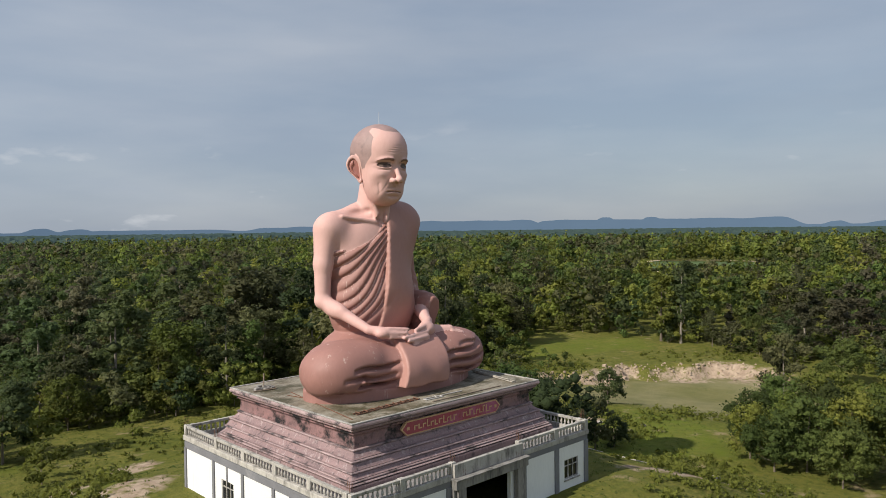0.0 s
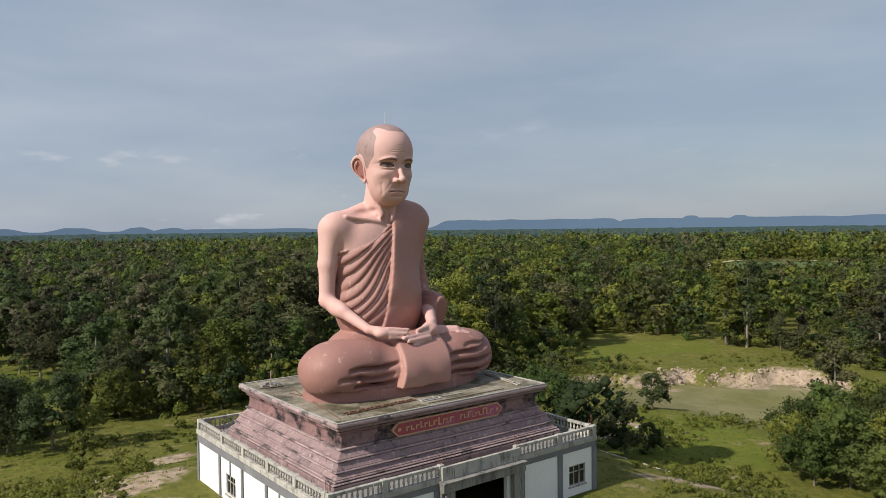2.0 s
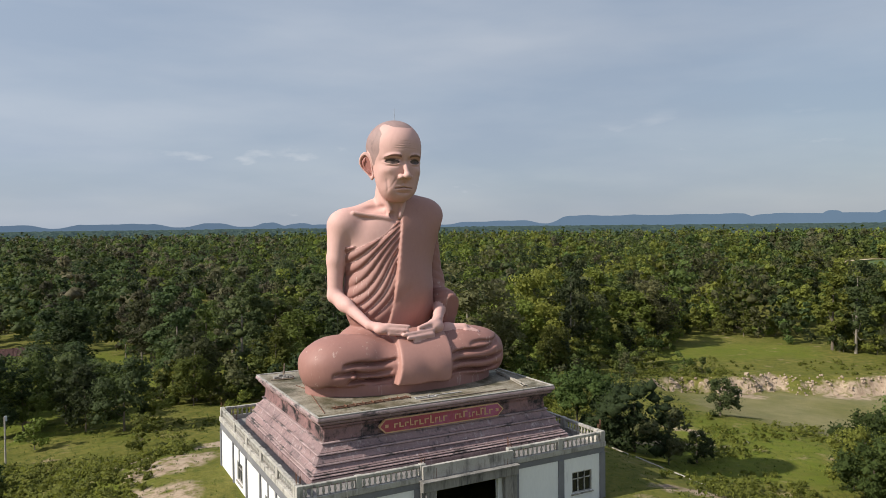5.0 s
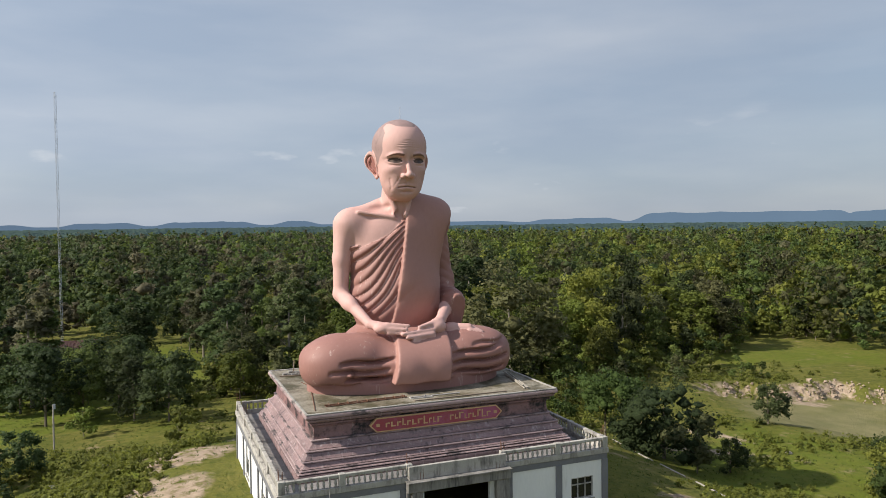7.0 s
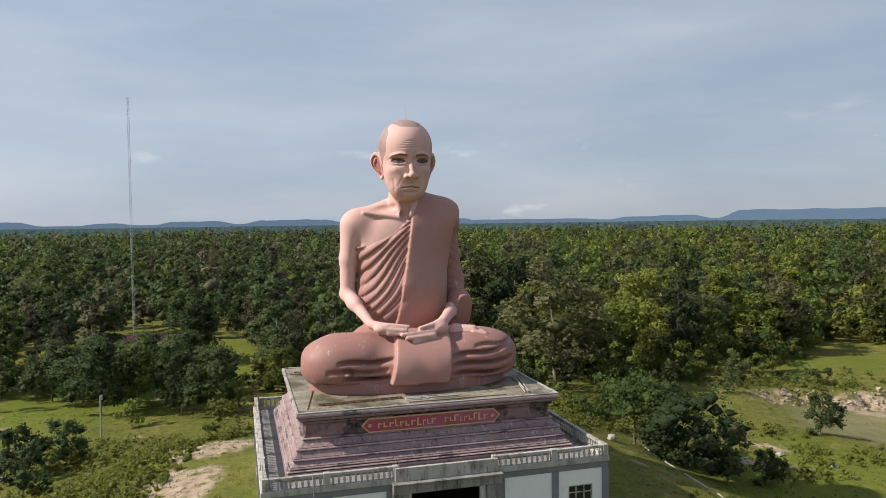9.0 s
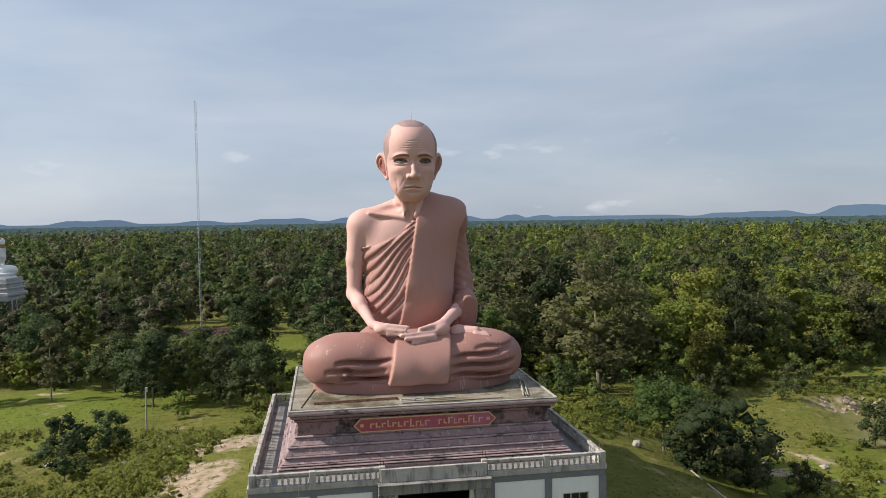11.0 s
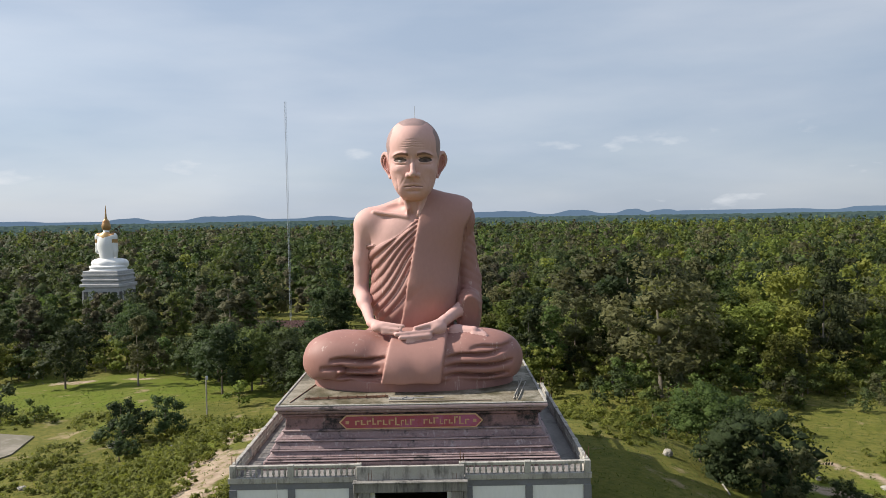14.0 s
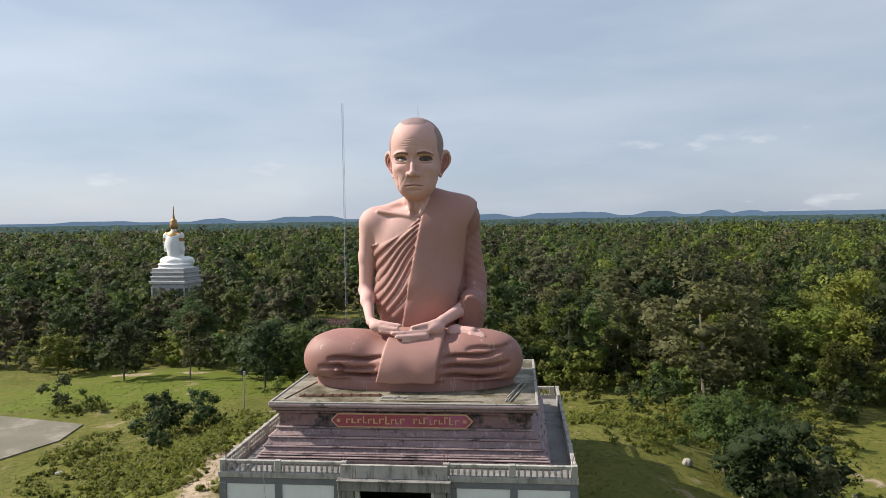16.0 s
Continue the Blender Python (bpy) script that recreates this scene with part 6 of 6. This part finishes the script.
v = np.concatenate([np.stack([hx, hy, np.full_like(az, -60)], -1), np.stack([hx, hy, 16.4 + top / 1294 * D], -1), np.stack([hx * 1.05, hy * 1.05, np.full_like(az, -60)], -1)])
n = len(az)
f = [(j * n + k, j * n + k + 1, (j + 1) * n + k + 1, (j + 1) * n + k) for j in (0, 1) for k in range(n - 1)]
tagged(new("backdrop", mesh_of("backdrop", v, f, haze_material("haze_blue_hills", (0.03, 0.045, 0.06), (0.095, 0.142, 0.21), 0.004))), "low flat-topped hills on the horizon, blue with painted haze", "hills", kind="structure")

# ---- small things ----
post = thing("wooden_post", "weathered pale wooden post standing on the lawn", "post", (-23.4, 29.6, float(terrain(np.float64(-23.4), np.float64(29.6)))))
part("shaft", rod(bmesh.new(), (0, 0, -0.3), (0.03, 0, 4.4), 0.085, 0.07, 8), M_STONE, post)
part("crosspiece", boxed(0.0, 0.22, -0.06, 0.06, 4.0, 4.45, 0.01), M_GREYSTEEL, post, "small grey metal box")

bm = bmesh.new()
pave = [(-56, 14.5), (-40.5, 14.0), (-38.5, 20), (-39.5, 25.6), (-52, 28.6), (-58, 29)]
lo = [bm.verts.new((x, y, -5.2)) for x, y in pave]
hi = [bm.verts.new((x, y, -4.50)) for x, y in pave]
bm.faces.new(hi)
bm.faces.new(lo[::-1])
for k in range(6):
    bm.faces.new((lo[k], lo[(k + 1) % 6], hi[(k + 1) % 6], hi[k]))
bmesh.ops.recalc_face_normals(bm, faces=bm.faces)
me = bpy.data.meshes.new("pavement")
bm.to_mesh(me)
bm.free()
me.materials.append(M_PAVE)
tagged(new("pavement", me), "bare grey concrete pavement beside the lawn", "pavement", kind="structure")


def stone(name, label, x, y, sx, sy, sz, seed, lift=0.0):
    bm = bmesh.new()
    bmesh.ops.create_icosphere(bm, subdivisions=3, radius=1)
    r = random.Random(seed)
    o = Vector((r.uniform(0, 50), r.uniform(0, 50), 0))
    for v in bm.verts:
        k = 1 + 0.45 * noise.noise(v.co * 1.4 + o) + 0.18 * noise.noise(v.co * 4 + o)
        v.co = Vector((v.co.x * sx * k, v.co.y * sy * k, max(v.co.z, -0.4) * sz * k))
    me = bpy.data.meshes.new(name)
    bm.to_mesh(me)
    bm.free()
    me.materials.append(M_STONE)
    ob = tagged(new(name, me), label, "stone")
    ob.location = (x, y, float(terrain(np.float64(x), np.float64(y))) + 0.3 * sz + lift)
    return ob


stone("boulder", "pale upright boulder on the slope", 18.4, 6.6, 0.34, 0.3, 0.42, 1)
stone("boulder", "pale boulder among the weeds", -29.0, 20.0, 0.5, 0.4, 0.34, 2)
for k, (x, y, s) in enumerate(((-21, 9.5, .35), (-20.4, 10.2, .28), (-22.2, 16.5, .3), (-18.7, 18.2, .4), (-31.5, 9.5, .35), (-26, 12, .3), (31, 9, .3), (35, 7, .35), (37, 3, .3), (20.8, -12.5, .4))):
    stone("stone", "small pale stone in the grass", x, y, s, s * 0.8, s * 0.6, 10 + k)

# clods and broken edges of the pit's cut bank
r_ = np.random.RandomState(63)
n = 420
a = r_.uniform(-0.35, 2.1, n)
k = r_.normal(0.965, 0.045, n)
rim_ = 1 / np.maximum(bank_side(63 + 21 * np.cos(a), 10 + 20 * np.sin(a)), 0.2)
cx_, cy_ = 63 + 21 * np.cos(a) * rim_ * k, 10 + 20 * np.sin(a) * rim_ * k
size_ = r_.uniform(0.08, 0.30, n) * np.where(r_.rand(n) < 0.10, 1.6, 1)
spin_ = np.linalg.qr(r_.normal(size=(n, 3, 3)))[0]                        # each clod lies its own way
shape_ = np.einsum("kij,kjl->kil", OCT_V[None] * size_[:, None, None] * r_.uniform(0.6, 1.3, (n, 6, 1)), spin_)
verts_ = (shape_ + np.stack([cx_, cy_, terrain(cx_, cy_) + 0.05 * size_], -1)[:, None]).reshape(-1, 3)
tagged(new("soil_clods", mesh_of("soil_clods", verts_, (OCT_F[None] + 6 * np.arange(n)[:, None, None]).reshape(-1, 3), M_CLOD)), "broken pale soil clods along the cut bank", "soil", kind="stuff")

# concrete edge at the foot of the slope
bm = bmesh.new()
pts = [(22.4, 8.5), (21.4, 4.0), (20.7, 0.0), (20.2, -4.5), (19.6, -9.0)]
for a, b in zip(pts, pts[1:]):
    za, zb = (float(terrain(np.float64(p[0]), np.float64(p[1]))) for p in (a, b))
    rod(bm, (*a, za), (*(Vector(a).lerp(Vector(b), 0.72)), za + (zb - za) * 0.72), 0.09, 0.07, 5)
edge = thing("drain_edge", "broken pale concrete drain edge at the slope's foot", "drain")
part("kerb", bm, M_STONE, edge)

# loose things on the pedestal's top
SZ = 6.462
ladder = thing("ladder", "rusty welded bar ladder lying on the slab", "ladder", (-3.6, -5.35, SZ + 0.05))
ladder.rotation_euler = (0, 0, radians(3))
for y in (-0.14, 0.14):
    part("rail", rod(bmesh.new(), (-2.6, y, 0), (2.2, y + 0.05, 0.0), 0.035, 0.035, 6), M_RUST, ladder)
for k in range(9):
    part("rung", rod(bmesh.new(), (-2.4 + 0.55 * k, -0.22, 0.05), (-2.36 + 0.55 * k, 0.24, 0.05), 0.028, 0.028, 6), M_RUST, ladder)
frame_ = thing("reinforcement_bars", "rusty bent reinforcing bars lying on the slab", "steel bars", (-0.1, -5.75, SZ + 0.04))
for a, b in (((-1.2, -0.1, 0), (0.1, -0.12, 0)), ((-1.2, 0.22, 0), (1.9, 0.14, 0)), ((-1.2, -0.1, 0), (-1.2, 0.22, 0)), ((0.1, -0.12, 0), (0.1, 0.2, 0)), ((-0.5, -0.2, 0.04), (-0.2, 0.3, 0.04))):
    part("bar", rod(bmesh.new(), a, b, 0.032, 0.032, 6), M_CABLE, frame_)
poles = thing("pole_bundle", "bundle of pale poles leaning across the slab", "poles", (5.9, -5.3, SZ + 0.06))
for k, (a, b) in enumerate((((-0.15, -1.0, 0), (0.75, 3.4, 0.0)), ((0.0, -1.05, 0.05), (0.55, 3.0, 0.02)), ((0.12, -1.0, 0.0), (0.98, 3.1, 0.0)), ((-0.05, -0.6, 0.1), (0.85, 3.8, 0.06)))):
    part("pole", rod(bmesh.new(), a, b, 0.04, 0.04, 6), M_STONE, poles)
plank = thing("plank", "pale timber plank lying on the slab", "plank", (1.9, -6.35, SZ + 0.03))
part("board", boxed(-3.2, 2.6, -0.06, 0.06, -0.03, 0.03, 0.01), M_WOOD, plank)
heap = thing("rubble_heap", "small heap of rubble and sticks on the slab corner", "rubble", (-6.3, 4.0, SZ))
rng = random.Random(9)
for k in range(14):
    x, y, s = rng.uniform(-0.6, 0.6), rng.uniform(-0.5, 0.5), rng.uniform(0.08, 0.2)
    part("lump", boxed(x - s, x + s, y - s, y + s, 0, s * 1.2, 0.03), M_BEAM, heap)
part("stick", rod(bmesh.new(), (0.1, 0, 0.05), (0.2, 0.1, 0.95), 0.05, 0.04, 6), M_WOOD, heap)
part("stick", rod(bmesh.new(), (-0.9, -0.5, 0.06), (0.6, -0.7, 0.06), 0.04, 0.04, 6), M_WOOD, heap)
for a, b in (((-6.9, -6.2, 0), (-5.6, 1.8, 0)), ((-6.2, 1.2, 0), (-5.4, -2.4, 0))):
    pole = thing("bar", "long thin steel bar lying along the slab", "steel bar", (a[0], a[1], SZ + 0.03))
    part("shaft", rod(bmesh.new(), (0, 0, 0), (b[0] - a[0], b[1] - a[1], 0), 0.025, 0.025, 6), M_RUST, pole)

# the pale cable hanging down the front, and bare bars standing from the concrete
cable = thing("cable", "thin pale cable hanging down the front", "cable", (-7.0, -7.66, 5.8))
pts = [(0, -1.83, -1.72), (0.0, -1.98, -2.2), (0.06, -1.99, -3.4), (0.22, -1.98, -5.4), (0.35, -2.1, -6.3)]
bm = bmesh.new()
for a, b in zip(pts, pts[1:]):
    rod(bm, a, b, 0.014, 0.014, 5)
part("strand", bm, M_CABLE, cable)
spots = [(-2.72, -9.36, 4.06), (2.72, -9.36, 4.06), (-9.33, 8.22, 4.06), (9.3, -9.1, 4.06), (9.3, 8.2, 4.06), (-9.3, -9.2, 4.06), (9.3, 3.8, 4.06), (-9.33, 4.2, 4.06), (-2.1, -9.55, 3.19), (2.3, -9.55, 3.19)]
for x, y, z in spots:
    t = thing("starter_bars", "short rusty bars standing out of the concrete", "steel bars", (x, y, z), "bare bars on the terrace")
    for k in range(4):
        dx, dy = (0.09 if k & 1 else -0.09), (0.07 if k & 2 else -0.07)
        part("bar", rod(bmesh.new(), (dx, dy, -0.02), (dx + rng.uniform(-.05, .05), dy, rng.uniform(0.25, 0.55)), 0.014, 0.014, 5), M_RUST, t)
rod_ = thing("lightning_rod", "thin metal rod on the statue's head", "rod", (0.25, 0.1, 6.462 + 16.55))
part("shaft", rod(bmesh.new(), (0, 0, 0), (0, 0, 0.95), 0.022, 0.012, 6), M_GREYSTEEL, rod_)
